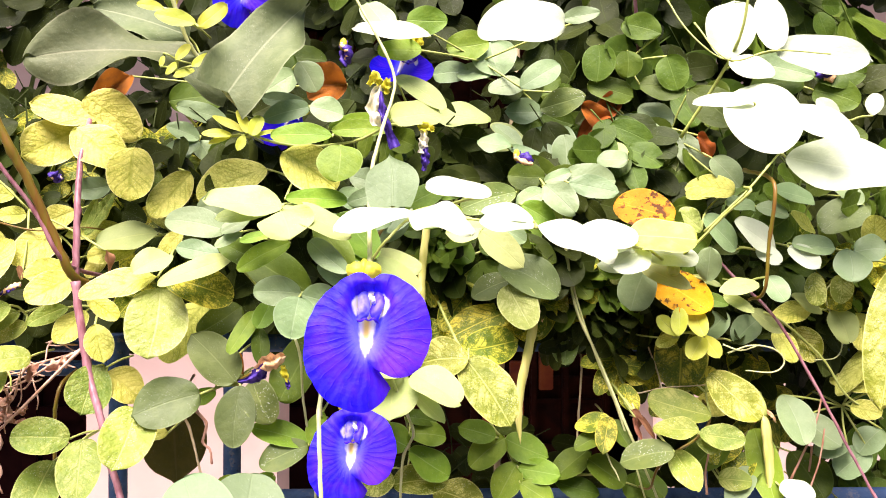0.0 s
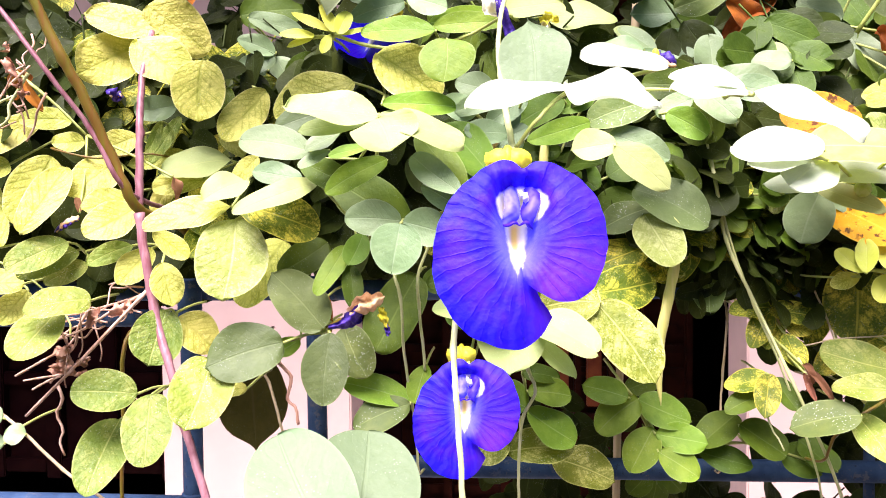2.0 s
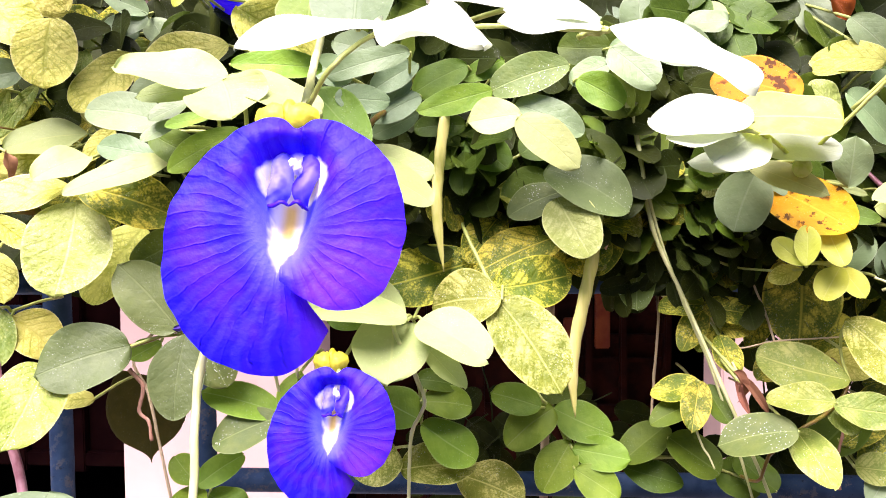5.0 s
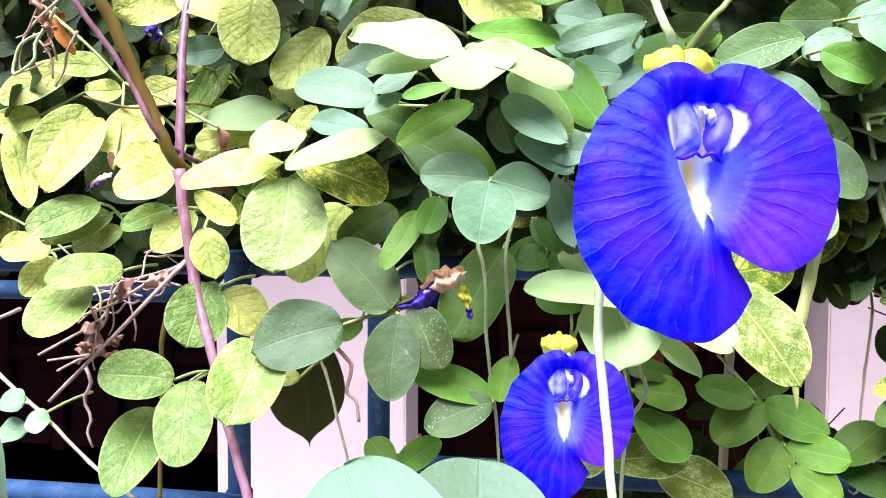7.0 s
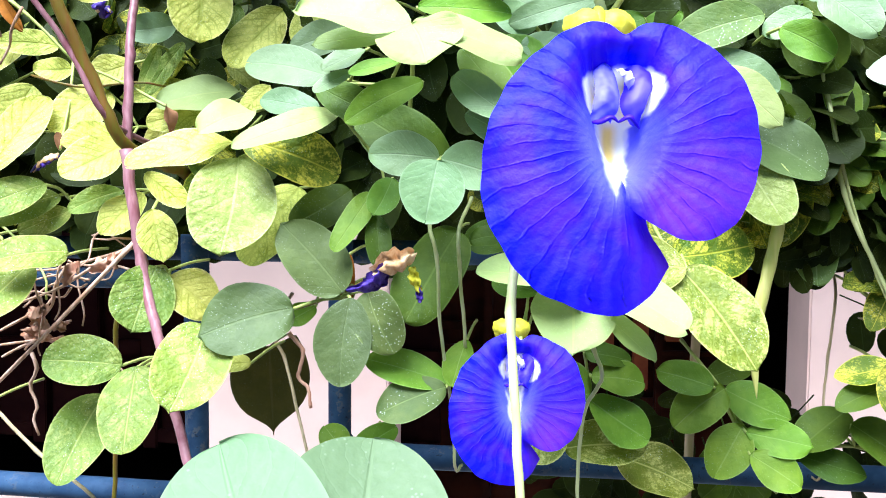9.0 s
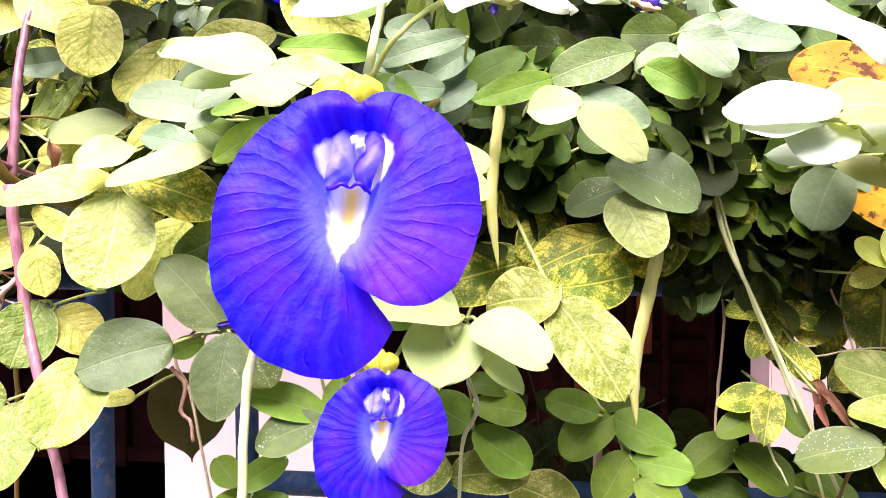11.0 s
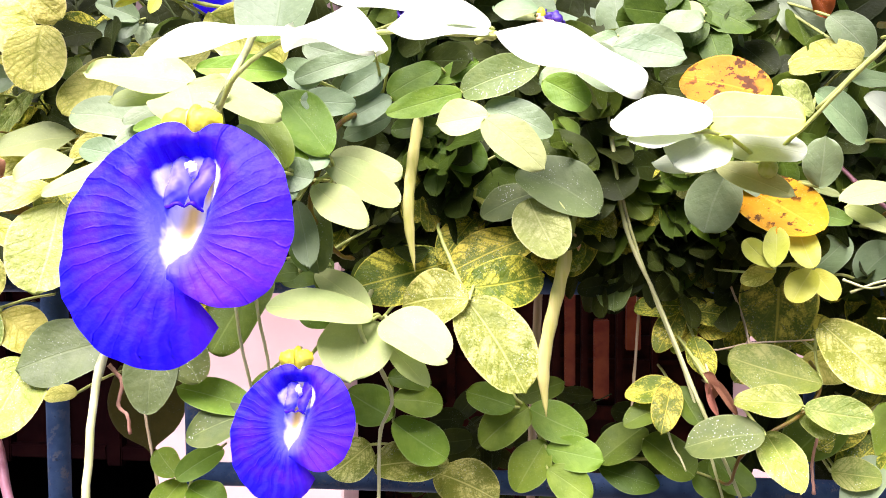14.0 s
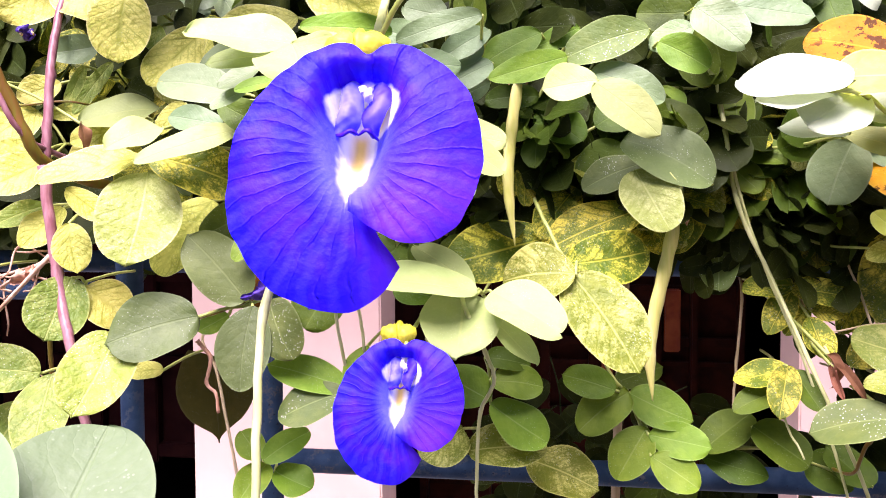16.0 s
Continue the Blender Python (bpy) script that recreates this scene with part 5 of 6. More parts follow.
leaf(VINES["B"], [("b", (-.1791, .523, 1.4023), (-.1484, .5371, 1.3954), (.4534, -.8413, .2942), .015), ("b", (-.1604, .514, 1.3786), (-.1797, .5056, 1.3863), (.4735, -.8344, .282), .0135), ("b", (-.1606, .5134, 1.377), (-.1797, .5026, 1.3673), (.2908, -.8719, .394), .014), ("b", (-.1636, .5228, 1.3783), (-.1546, .5212, 1.3639), (.3996, -.8481, .3478), .016), ("k", (-.1932, .5495, 1.4105), (-.1553, .5586, 1.4163), (.1994, -.9601, .1962), .0259)])
leaf(VINES["A"], [("y", (-.1079, .4822, 1.3548), (-.1481, .4702, 1.3362), (.0761, -.9049, .4187), .0283), ("y", (-.0876, .436, 1.3595), (-.0586, .4359, 1.3402), (.1397, -.9677, .2098), .0265), ("g", (-.0801, .4048, 1.331), (-.0481, .4133, 1.3316), (.2364, -.916, .3242), .0117)])
leaf(VINES["B"], [("b", (-.0915, .4943, 1.4179), (-.1095, .4857, 1.4052), (.2613, -.9295, .2604), .0186), ("b", (-.0854, .4719, 1.4197), (-.0743, .468, 1.4015), (.0507, -.9696, .2392), .0174), ("k", (-.1248, .5036, 1.4201), (-.0969, .5124, 1.4334), (.2582, -.9612, .097), .0261)])
leaf(VINES["B"], [("p", (-.0043, .4466, 1.4279), (-.0492, .443, 1.4335), (.14, -.7612, .6332), .0178), ("b", (-.0281, .4486, 1.4318), (-.0427, .4615, 1.4545), (.1218, -.8281, .5471), .0193)])
leaf(VINES["B"], [("p", (.0779, .4725, 1.4405), (.0248, .4921, 1.4499), (-.2096, -.8212, .5307), .0417)])
leaf(VINES["B"], [("g", (-.0212, .5074, 1.456), (.0057, .5045, 1.4543), (-.1043, -.9929, .058), .0197), ("g", (-.0099, .4588, 1.4232), (-.0362, .4575, 1.4235), (.0516, -.9501, .3076), .0155), ("g", (.0049, .5325, 1.4442), (.0333, .5354, 1.4489), (.072, -.9816, .1768), .0225), ("b", (.0426, .5348, 1.4247), (.0359, .5412, 1.4508), (.0503, -.9669, .2501), .0323), ("b", (.0551, .5175, 1.4132), (.0811, .5182, 1.4301), (-.1929, -.9238, .3309), .02), ("b", (.1026, .4882, 1.4551), (.0791, .4897, 1.452), (-.0853, -.9789, .1857), .0116)])
leaf(VINES["B"], [("b", (.0207, .5379, 1.4286), (-.0055, .5443, 1.4293), (-.2323, -.9654, .1184), .0165), ("b", (.0372, .5364, 1.4275), (.012, .5361, 1.4274), (.008, -.8469, .5316), .0163), ("b", (.0592, .5276, 1.4169), (.0335, .5258, 1.4142), (.003, -.8378, .5459), .017), ("s", (.0994, .5229, 1.4089), (.0697, .5313, 1.4028), (-.3064, -.929, .2075), .0202), ("b", (.0726, .5361, 1.3998), (.0459, .5357, 1.4017), (.0365, -.9367, .3483), .0199)])
leaf(VINES["B"], [("q", (-.0258, .464, 1.4081), (.0043, .4488, 1.3888), (-.0269, -.8045, .5933), .0145), ("q", (-.0268, .4394, 1.3787), (.001, .4505, 1.3852), (.1483, -.7493, .6454), .0248), ("q", (-.0035, .5192, 1.396), (.0325, .5071, 1.3901), (-.1561, -.7687, .6202), .0216)])
leaf(VINES["B"], [("q", (.0483, .5094, 1.3718), (.0283, .513, 1.3768), (-.0163, -.8461, .5327), .0144), ("q", (.0583, .5187, 1.3753), (.0363, .5272, 1.3905), (.0281, -.8524, .5221), .0123), ("b", (.0572, .5272, 1.3711), (.0808, .5385, 1.3883), (.0848, -.8833, .4611), .021), ("b", (.0822, .5011, 1.3574), (.0816, .5113, 1.3856), (-.2148, -.9193, .3297), .0198), ("b", (.0772, .4684, 1.3491), (.108, .4676, 1.3469), (.0052, -.9081, .4188), .0191), ("b", (.0615, .442, 1.3413), (.0774, .4321, 1.3252), (-.1331, -.8987, .4179), .0183), ("k", (.0667, .4803, 1.3492), (.0442, .4861, 1.3515), (-.2159, -.9416, .2583), .0188), ("b", (.0643, .4613, 1.3389), (.0466, .464, 1.3323), (-.275, -.8838, .3786), .0139), ("b", (.08, .4642, 1.351), (.0648, .4656, 1.3467), (-.1808, -.9275, .3273), .009)])
leaf(VINES["C"], [("q", (.123, .4994, 1.3675), (.1027, .5043, 1.3659), (-.2376, -.8044, .5444), .0192), ("q", (.1323, .5426, 1.3738), (.1648, .5164, 1.359), (-.3558, -.753, .5536), .0231), ("q", (.1312, .5344, 1.3712), (.1411, .5123, 1.3481), (-.3549, -.7465, .5628), .0237)])
leaf(VINES["B"], [("k", (.1087, .5235, 1.4436), (.1066, .5206, 1.4176), (-.3081, -.9428, .1272), .0229), ("k", (.1267, .5181, 1.4384), (.1262, .5158, 1.4204), (-.1291, -.9832, .1294), .0186), ("k", (.1013, .5252, 1.4171), (.1315, .5191, 1.4081), (-.106, -.9526, .2853), .0195), ("k", (.1357, .5207, 1.4161), (.1626, .5114, 1.4103), (-.2415, -.9107, .3352), .0205), ("k", (.1494, .5177, 1.4497), (.1252, .5281, 1.4604), (-.3426, -.9306, .129), .0192), ("k", (.1524, .5151, 1.4338), (.1587, .5107, 1.4102), (-.198, -.9718, .1283), .0217)])
leaf(VINES["B"], [("b", (.1218, .5308, 1.3949), (.1427, .5212, 1.3817), (-.2805, -.9302, .2367), .0181), ("b", (.1368, .5285, 1.4022), (.1573, .5191, 1.389), (-.1624, -.9055, .3921), .0198), ("k", (.1715, .5279, 1.4137), (.1938, .5046, 1.3866), (-.4442, -.8268, .3449), .0261), ("b", (.1627, .5243, 1.3822), (.1764, .5078, 1.3573), (-.3471, -.8581, .3784), .0185), ("b", (.1757, .4949, 1.3632), (.1901, .485, 1.3442), (-.226, -.9239, .3087), .0167), ("y", (.184, .4782, 1.3401), (.16, .4972, 1.3471), (-.438, -.74, .5104), .0183)])
leaf(VINES["R"], [("p", (.1883, .4199, 1.356), (.181, .4556, 1.4037), (-.2923, -.7865, .544), .0402), ("p", (.1827, .4437, 1.389), (.1525, .4594, 1.3941), (-.3021, -.7646, .5694), .0118), ("p", (.2052, .4544, 1.3884), (.2274, .4193, 1.3646), (-.432, -.6769, .596), .0191), ("p", (.2066, .4561, 1.3585), (.2585, .4209, 1.345), (-.3391, -.73, .5933), .0389)])
leaf(VINES["R"], [("p", (.1769, .4681, 1.4199), (.184, .4777, 1.4602), (-.1999, -.9445, .2606), .0304), ("p", (.2023, .4583, 1.4228), (.2022, .4796, 1.4636), (-.4225, -.8033, .4197), .0187), ("p", (.2043, .4648, 1.4252), (.2512, .4435, 1.415), (-.2706, -.8297, .4883), .0288), ("p", (.1751, .4631, 1.4173), (.1985, .4527, 1.408), (-.1993, -.8628, .4646), .0169)])
leaf(VINES["R"], [("p", (.2317, .4448, 1.3781), (.2229, .451, 1.3937), (-.2354, -.9409, .2435), .0096), ("p", (.2547, .4506, 1.3827), (.2572, .4532, 1.3964), (-.498, -.8312, .2471), .01)])
leaf(VINES["R"], [("z", (.2665, .4401, 1.2952), (.2349, .4068, 1.2211), (-.3544, -.7873, .5046), .0294)])
leaf(VINES["C"], [("b", (.2, .5013, 1.4266), (.2373, .487, 1.4159), (-.2488, -.9058, .3428), .0208), ("k", (.2058, .5068, 1.413), (.235, .4975, 1.4147), (-.3003, -.8814, .3646), .0259), ("k", (.2486, .5109, 1.4251), (.2738, .4952, 1.4177), (-.4593, -.8524, .2498), .0274), ("k", (.2469, .5074, 1.4094), (.2689, .4929, 1.3991), (-.4711, -.8581, .204), .0223)])
leaf(VINES["C"], [("b", (.2147, .481, 1.2134), (.218, .4575, 1.1909), (-.1012, -.6954, .7115), .0217), ("b", (.2302, .4879, 1.1978), (.2471, .472, 1.1839), (-.1942, -.7536, .628), .0214), ("b", (.2539, .4785, 1.1823), (.2343, .4816, 1.178), (-.2536, -.737, .6265), .0145), ("b", (.2683, .4794, 1.1786), (.2481, .4809, 1.1641), (-.4693, -.6612, .5853), .0201), ("b", (.2773, .4827, 1.1919), (.2613, .4794, 1.1786), (-.4043, -.646, .6475), .0183), ("y", (.2546, .4763, 1.2073), (.2674, .4651, 1.2061), (-.4942, -.6292, .5999), .0137), ("y", (.2824, .4853, 1.2482), (.247, .4786, 1.2173), (-.4766, -.5683, .6708), .016), ("y", (.2733, .4756, 1.2179), (.2486, .489, 1.2227), (-.243, -.6895, .6823), .0156)])
leaf(VINES["C"], [("k", (.2335, .5115, 1.1703), (.244, .4871, 1.1481), (-.2196, -.7075, .6717), .0269), ("g", (.2017, .4925, 1.1896), (.2006, .46, 1.1532), (-.4884, -.6433, .5895), .02), ("k", (.2024, .4899, 1.1758), (.1833, .477, 1.1547), (-.4236, -.5508, .7191), .0211), ("b", (.1948, .4796, 1.1679), (.1761, .467, 1.1509), (-.0954, -.7449, .6603), .0156), ("k", (.1808, .4896, 1.1866), (.1566, .4809, 1.1675), (-.3513, -.6012, .7177), .0259)])
leaf(VINES["C"], [("g", (.0859, .498, 1.3205), (.0873, .486, 1.2986), (-.1, -.82, .55), .0155), ("g", (.0544, .498, 1.32), (.0619, .486, 1.3077), (-.1, -.82, .55), .0142)])
leaf(VINES["C"], [("z", (.0374, .498, 1.2848), (.0163, .486, 1.2843), (-.1, -.82, .55), .018), ("g", (.0016, .498, 1.311), (.0211, .486, 1.2967), (-.1, -.82, .55), .0192)])
leaf(VINES["C"], [("z", (.0672, .498, 1.2732), (.061, .486, 1.2495), (-.1, -.82, .55), .0157), ("z", (.0732, .498, 1.2807), (.0801, .486, 1.265), (-.1, -.82, .55), .0116)])
leaf(VINES["C"], [("g", (.084, .498, 1.2869), (.0962, .486, 1.2747), (-.1, -.82, .55), .0151), ("g", (.0922, .498, 1.2955), (.1053, .486, 1.2859), (-.1, -.82, .55), .0145)])
leaf(VINES["C"], [("z", (.1204, .498, 1.2988), (.1104, .486, 1.283), (-.1, -.82, .55), .0113), ("g", (.1362, .498, 1.2594), (.1151, .486, 1.271), (-.1, -.82, .55), .0172)])
leaf(VINES["C"], [("p", (.2053, .4632, 1.1623), (.2204, .452, 1.1591), (-.2099, -.5242, .8253), .0171)])
leaf(VINES["F"], [("p", (-.0090, .3000, 1.3180), (-.0365, .2825, 1.3130), (.05, -.52, .85), .0150), ("p", (-.0080, .2985, 1.3185), (.0138, .2790, 1.3118), (.05, -.58, .81), .0185), ("p", (.0235, .3160, 1.3265), (-.0035, .3110, 1.3300), (.0, -.72, .69), .0125)], back=(0.0, 0.004, 0.0), wavy=0.05, smooth=True)
leaf(VINES["F"], [("w", (-.0172, .3115, 1.3215), (-.0192, .3220, 1.3440), (-.05, -.93, .36), .0225)], heart=True, back=(0.0, 0.006, 0.0))
leaf(VINES["F"], [("p", (.0372, .2815, 1.3125), (.0170, .2785, 1.3140), (.0, -.60, .80), .0135), ("p", (.0372, .2840, 1.3140), (.0185, .2870, 1.3200), (.0, -.70, .71), .0100), ("p", (.0385, .2812, 1.3120), (.0680, .2800, 1.3025), (-.06, -.60, .80), .0180)], back=(-0.004, 0.004, 0.0), wavy=0.05, smooth=True)
leaf(VINES["C"], [("p", (.1089, .416, 1.3087), (.0757, .4342, 1.3129), (-.2755, -.6621, .6969), 0.0231), ("l", (.1069, .4318, 1.3116), (.1414, .4184, 1.312), (-.267, -.6675, .6951), 0.0276), ("p", (.1067, .4227, 1.3068), (.081, .4268, 1.3046), (-.1692, -.6873, .7064), 0.0198), ("p", (.1143, .4292, 1.3064), (.0961, .4201, 1.2947), (-.0146, -.7762, .6303), 0.0264), ("p", (.1128, .431, 1.2923), (.0909, .4386, 1.2973), (-.0807, -.6996, .7099), 0.0136), ("p", (.1189, .4431, 1.3034), (.1449, .4278, 1.2993), (-.2782, -.6598, .6981), 0.0195)])

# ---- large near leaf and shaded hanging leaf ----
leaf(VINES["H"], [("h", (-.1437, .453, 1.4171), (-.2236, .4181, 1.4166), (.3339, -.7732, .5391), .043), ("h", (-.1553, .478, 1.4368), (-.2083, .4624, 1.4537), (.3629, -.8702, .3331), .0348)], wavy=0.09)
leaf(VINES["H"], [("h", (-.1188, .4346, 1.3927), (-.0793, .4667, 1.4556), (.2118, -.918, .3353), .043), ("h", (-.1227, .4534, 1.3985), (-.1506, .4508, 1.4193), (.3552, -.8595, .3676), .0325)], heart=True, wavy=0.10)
near = thing("leafy_shoot", (-.064, .25, 1.203), "broad pale green leaf close to the lens, out of the hedge", "vine")
leaf(near, [("w", (-.059, .2179, 1.2123), (-.0765, .2346, 1.2345), (.117, -.7452, .6565), .0221), ("w", (-.0585, .2257, 1.2089), (-.058, .2474, 1.2325), (.2253, -.7187, .6578), .0247)], back=(0.02, 0.10, -0.03), wavy=0.012, smooth=True)
low = thing("leafy_shoot", (-.262, .39, 1.150), "broad pale green leaf on a shoot below the fence corner", "vine")
leaf(low, [("w", (-.270, .392, 1.140), (-.252, .372, 1.1905), (.15, -.80, .58), .046)], back=(-0.01, 0.10, -0.03), smooth=True)
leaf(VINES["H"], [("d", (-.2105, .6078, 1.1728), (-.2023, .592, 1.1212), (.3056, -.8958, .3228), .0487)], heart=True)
leaf(VINES["H"], [("n", (-.2157, .5351, 1.4255), (-.2359, .5191, 1.4008), (.4836, -.8602, .1619), .0182), ("n", (-.057, .481, 1.4077), (-.0858, .4831, 1.4082), (-.0733, -.9969, -.0299), .0261)], crumple=True)
leaf(VINES["B"], [("n", (.0975, .525, 1.4036), (.1182, .523, 1.3851), (-.0862, -.9962, .0082), .0152), ("n", (.1217, .5301, 1.4025), (.0998, .5165, 1.3905), (.2253, -.8236, .5205), .0144), ("n", (.171, .5083, 1.3798), (.1779, .5014, 1.3659), (-.208, -.9131, .3507), .0096)], crumple=True)
leaf(VINES["C"], [("c", (.1152, .4581, 1.209), (.1217, .4558, 1.1977), (.3143, -.8788, .3591), .0054), ("c", (.1195, .4601, 1.205), (.1255, .4482, 1.1968), (-.3517, -.6434, .6799), .0038), ("c", (.118, .4606, 1.2036), (.1176, .4506, 1.195), (-.5646, -.5275, .6347), .0034), ("n", (.0678, .5221, 1.2959), (.0765, .5179, 1.2901), (-.0335, -.8315, .5545), .0071)], crumple=True)
leaf(VINES["A"], [("n", (-.2942, .4731, 1.3659), (-.292, .4801, 1.35), (.9649, -.2621, .0154), .0115), ("n", (-.286, .4698, 1.3595), (-.2754, .4645, 1.3436), (-.0376, -.9556, .2923), .0059), ("c", (-.1914, .442, 1.3037), (-.1865, .4406, 1.2929), (.7372, -.5433, .4017), .0045), ("c", (-.2458, .4521, 1.2866), (-.2497, .4564, 1.2958), (.465, -.7081, .5314), .0033)], crumple=True)
leaf(VINES["B"], [("n", (-.1169, .4528, 1.2432), (-.1156, .4472, 1.2235), (.3079, -.9093, .2799), .0053)])

# ---- flowers ----


def bell(a, at, wide):
    d = (a - at + 180) % 360 - 180
    return math.exp(-(d / wide) ** 2)


PETAL_EDGE = ((268, 7.5), (285, 10.5), (298, 14), (308, 17.3), (325, 20), (345, 21.3), (375, 23.2), (412, 25.7), (437, 25.0), (458, 25.1), (485, 22.6), (530, 21.7), (567, 23.5), (602, 25.1), (628, 24.8), (645, 21.8), (656, 17.5))


def petal_reach(a):
    """How far the large petal reaches, in millimetres, in the direction a."""
    knots = [k for k, _ in PETAL_EDGE], [r for _, r in PETAL_EDGE]
    return sum(float(np.interp(a + d, *knots)) for d in (-7, -3.5, 0, 3.5, 7)) / 5 - 2.4 * bell(a, 85, 5)


def banner_mesh(scale, seed):
    """The large petal: slit at the lower right, where the side lobe laps in front of the lower one."""
    rng = random.Random(seed)
    rows, cols, verts, uvs = 40, 260, [], []
    ph = rng.uniform(0, 6)
    for i in range(rows):
        q = i / (rows - 1)
        for j in range(cols):
            a = 268 + 388 * j / (cols - 1)
            fore, aft = a - 268, 656 - a
            r = petal_reach(a) * (1 + 0.006 * math.sin(radians(11 * a) + ph) + 0.004 * math.sin(radians(23 * a)))
            t = radians(a - 5 * math.exp(-(aft / 14) ** 2) * math.exp(-((q - 0.62) / 0.2) ** 2))
            x, z = q * r * math.cos(t), q * r * math.sin(t)
            # the groove runs out of the deep throat down to the point of the flare
            sink = min(1.0, max(0.0, (z + 8) / 15))
            sink = sink * sink * (3 - 2 * sink)
            wide = 2.6 + 2.9 * min(1.0, max(0.0, (z + 2) / 12))
            top = min(1.0, max(0.0, (22 - z) / 7))
            y = 11.5 * sink * top * top * (3 - 2 * top) * math.exp(-(abs(x - 0.8) / wide) ** 2.6)
            y += 2.2 * q ** 3 * bell(a, 86, 26)
            y -= 1.3 * math.sin(math.pi * q) * (0.4 + 0.6 * abs(math.cos(t)))
            y += 1.0 * q ** 7
            y -= 4.2 * q * math.exp(-(fore / 44) ** 2)
            y += 4.0 * q ** 1.2 * math.exp(-(aft / 26) ** 2)
            y += q * q * (0.10 * math.sin(21 * t + 3 * math.sin(3 * t + ph)) + 0.45 * q * q * math.sin(8 * t + ph) + 0.3 * math.sin(5 * t + 9 * q + ph))
            k = 0.001 * scale
            verts.append(Vector((x * k, y * k, z * k)))
            uvs.append((0.5 + x / 52, 0.5 + z / 52))
    return mesh_of("banner", verts, grid_faces(rows, cols), BANNER, uvs)


def strip(line, widths, lean, material, name, cup=0.3, n=20, cols=9):
    """A narrow curved petal along a line in the flower's frame, facing -y, leaning by a slope in x."""
    pts, verts = glide(line, n), []
    for i, q in enumerate(pts):
        f = i / (n - 1) * (len(widths) - 1)
        k = min(int(f), len(widths) - 2)
        w = widths[k] + (widths[k + 1] - widths[k]) * (f - k)
        for j in range(cols):
            s = 2 * j / (cols - 1) - 1
            verts.append(q + Vector((s * w / 2, lean * s * w / 2 + cup * w * (s * s - 0.5), 0.0003 * math.sin(i * 1.1 + j * 0.9))))
    return mesh_of(name, verts, grid_faces(n, cols), material)


def ball(name, place, size, material, seed=0, squeeze=0.06):
    rng = random.Random(seed)
    rows, cols, verts = 9, 12, []
    for i in range(rows):
        a = math.pi * i / (rows - 1)
        for j in range(cols):
            b = 2 * math.pi * j / cols
            k = 1 + squeeze * math.sin(3 * b + seed) + rng.uniform(-0.02, 0.02)
            verts.append(Vector(place) + Vector((size[0] * math.sin(a) * math.cos(b) * k, size[1] * math.sin(a) * math.sin(b) * k, size[2] * math.cos(a))))
    return mesh_of(name, verts, grid_faces(rows, cols, True), material)


def flower(place, turn, scale, label, seed=1):
    ob = thing("butterfly_pea_flower", place, label, "flower", "blue flowers on the vine")
    ob.matrix_basis = ob.matrix_world = Matrix.Translation(place) @ pose(0, 0, 0, *turn) @ Matrix.Scale(scale, 4)
    k = 0.001

    def add(name, me, note=""):
        child(name, me, ob, None, note)

    add("banner_petal", banner_mesh(1.0, seed), "blue violet petal with a white flare")
    left = [(0.0, 9, 21), (-1.2, 6, 17.8), (-1.0, 4, 13.4), (-1.5, 3.2, 10.2), (-2.4, 4.6, 7.8)]
    right = [(2.2, 9, 21), (4.8, 6, 18.0), (4.5, 4, 14.4), (2.9, 2.8, 10.4), (3.2, 4.0, 7.0)]
    add("wing_petal", strip([tuple(c * k for c in p) for p in left], [1.4 * k, 3.6 * k, 4.3 * k, 4.4 * k, 4.0 * k], 0.25, PALE_WING, "wing_petal", 0.34), "pale lavender inner petal")
    add("wing_petal", strip([tuple(c * k for c in p) for p in right], [1.4 * k, 4.6 * k, 5.2 * k, 4.2 * k, 1.4 * k], -0.2, WING, "wing_petal", 0.34))
    add("keel", strip([(0.8 * k, 6 * k, 17.5 * k), (1.5 * k, 2.2 * k, 15.7 * k), (2.1 * k, 2.0 * k, 14.2 * k), (2.2 * k, 3.2 * k, 13.0 * k)], [0.5 * k, 2.3 * k, 2.0 * k, 0.4 * k], 0.3, KEEL, "keel", 0.2), "white keel petal")
    for line in ([(-4.4, 5.4, 8.4), (-2.7, 3.6, 7.4), (-0.9, 2.8, 8.0), (0.4, 3.4, 7.3)], [(0.4, 3.4, 7.3), (2.0, 2.6, 8.0), (3.0, 3.2, 7.3), (4.0, 4.2, 6.5)]):
        vs, fs = tube([Vector(q) for q in glide([tuple(c * k for c in p) for p in line], 14)], [k * (0.25 + 0.4 * math.sin(math.pi * i / 13)) for i in range(14)], 8, 0.1, seed, flat=0.6)
        add("petal_fold", mesh_of("petal_fold", vs, fs, DARK_WING), "dark violet folded petal edge")
    for sx in (-1, 1):
        fold = [(sx * 1.5 - 1.0, 12, 20.5), (sx * 2.8 - 1.0, 8.5, 24), (sx * 3.5 - 1.0, 7.5, 27), (sx * 3.2 - 1.0, 9, 29.5), (sx * 2.2 - 1.0, 12, 30.5)]
        add("sepal", strip([tuple(c * k for c in p) for p in fold], [2.6 * k, 5.4 * k, 6.2 * k, 5.0 * k, 1.4 * k], sx * 0.45, CALYX, "sepal", 0.30), "lime green sepal")
    add("calyx", ball("calyx", (-0.8 * k, 12.0 * k, 27.0 * k), (2.0 * k, 3.0 * k, 5.0 * k), CALYX, 8), "lime green calyx")
    return ob


flower((-0.0225, 0.2666, 1.2720), (-13, 0, 7.7), 1.0, "open blue violet butterfly pea flower with a white throat", 1)
flower((-0.0446, 0.4018, 1.1950), (-13, 0, 7), 1.04, "smaller looking deep blue flower hanging below another", 2)
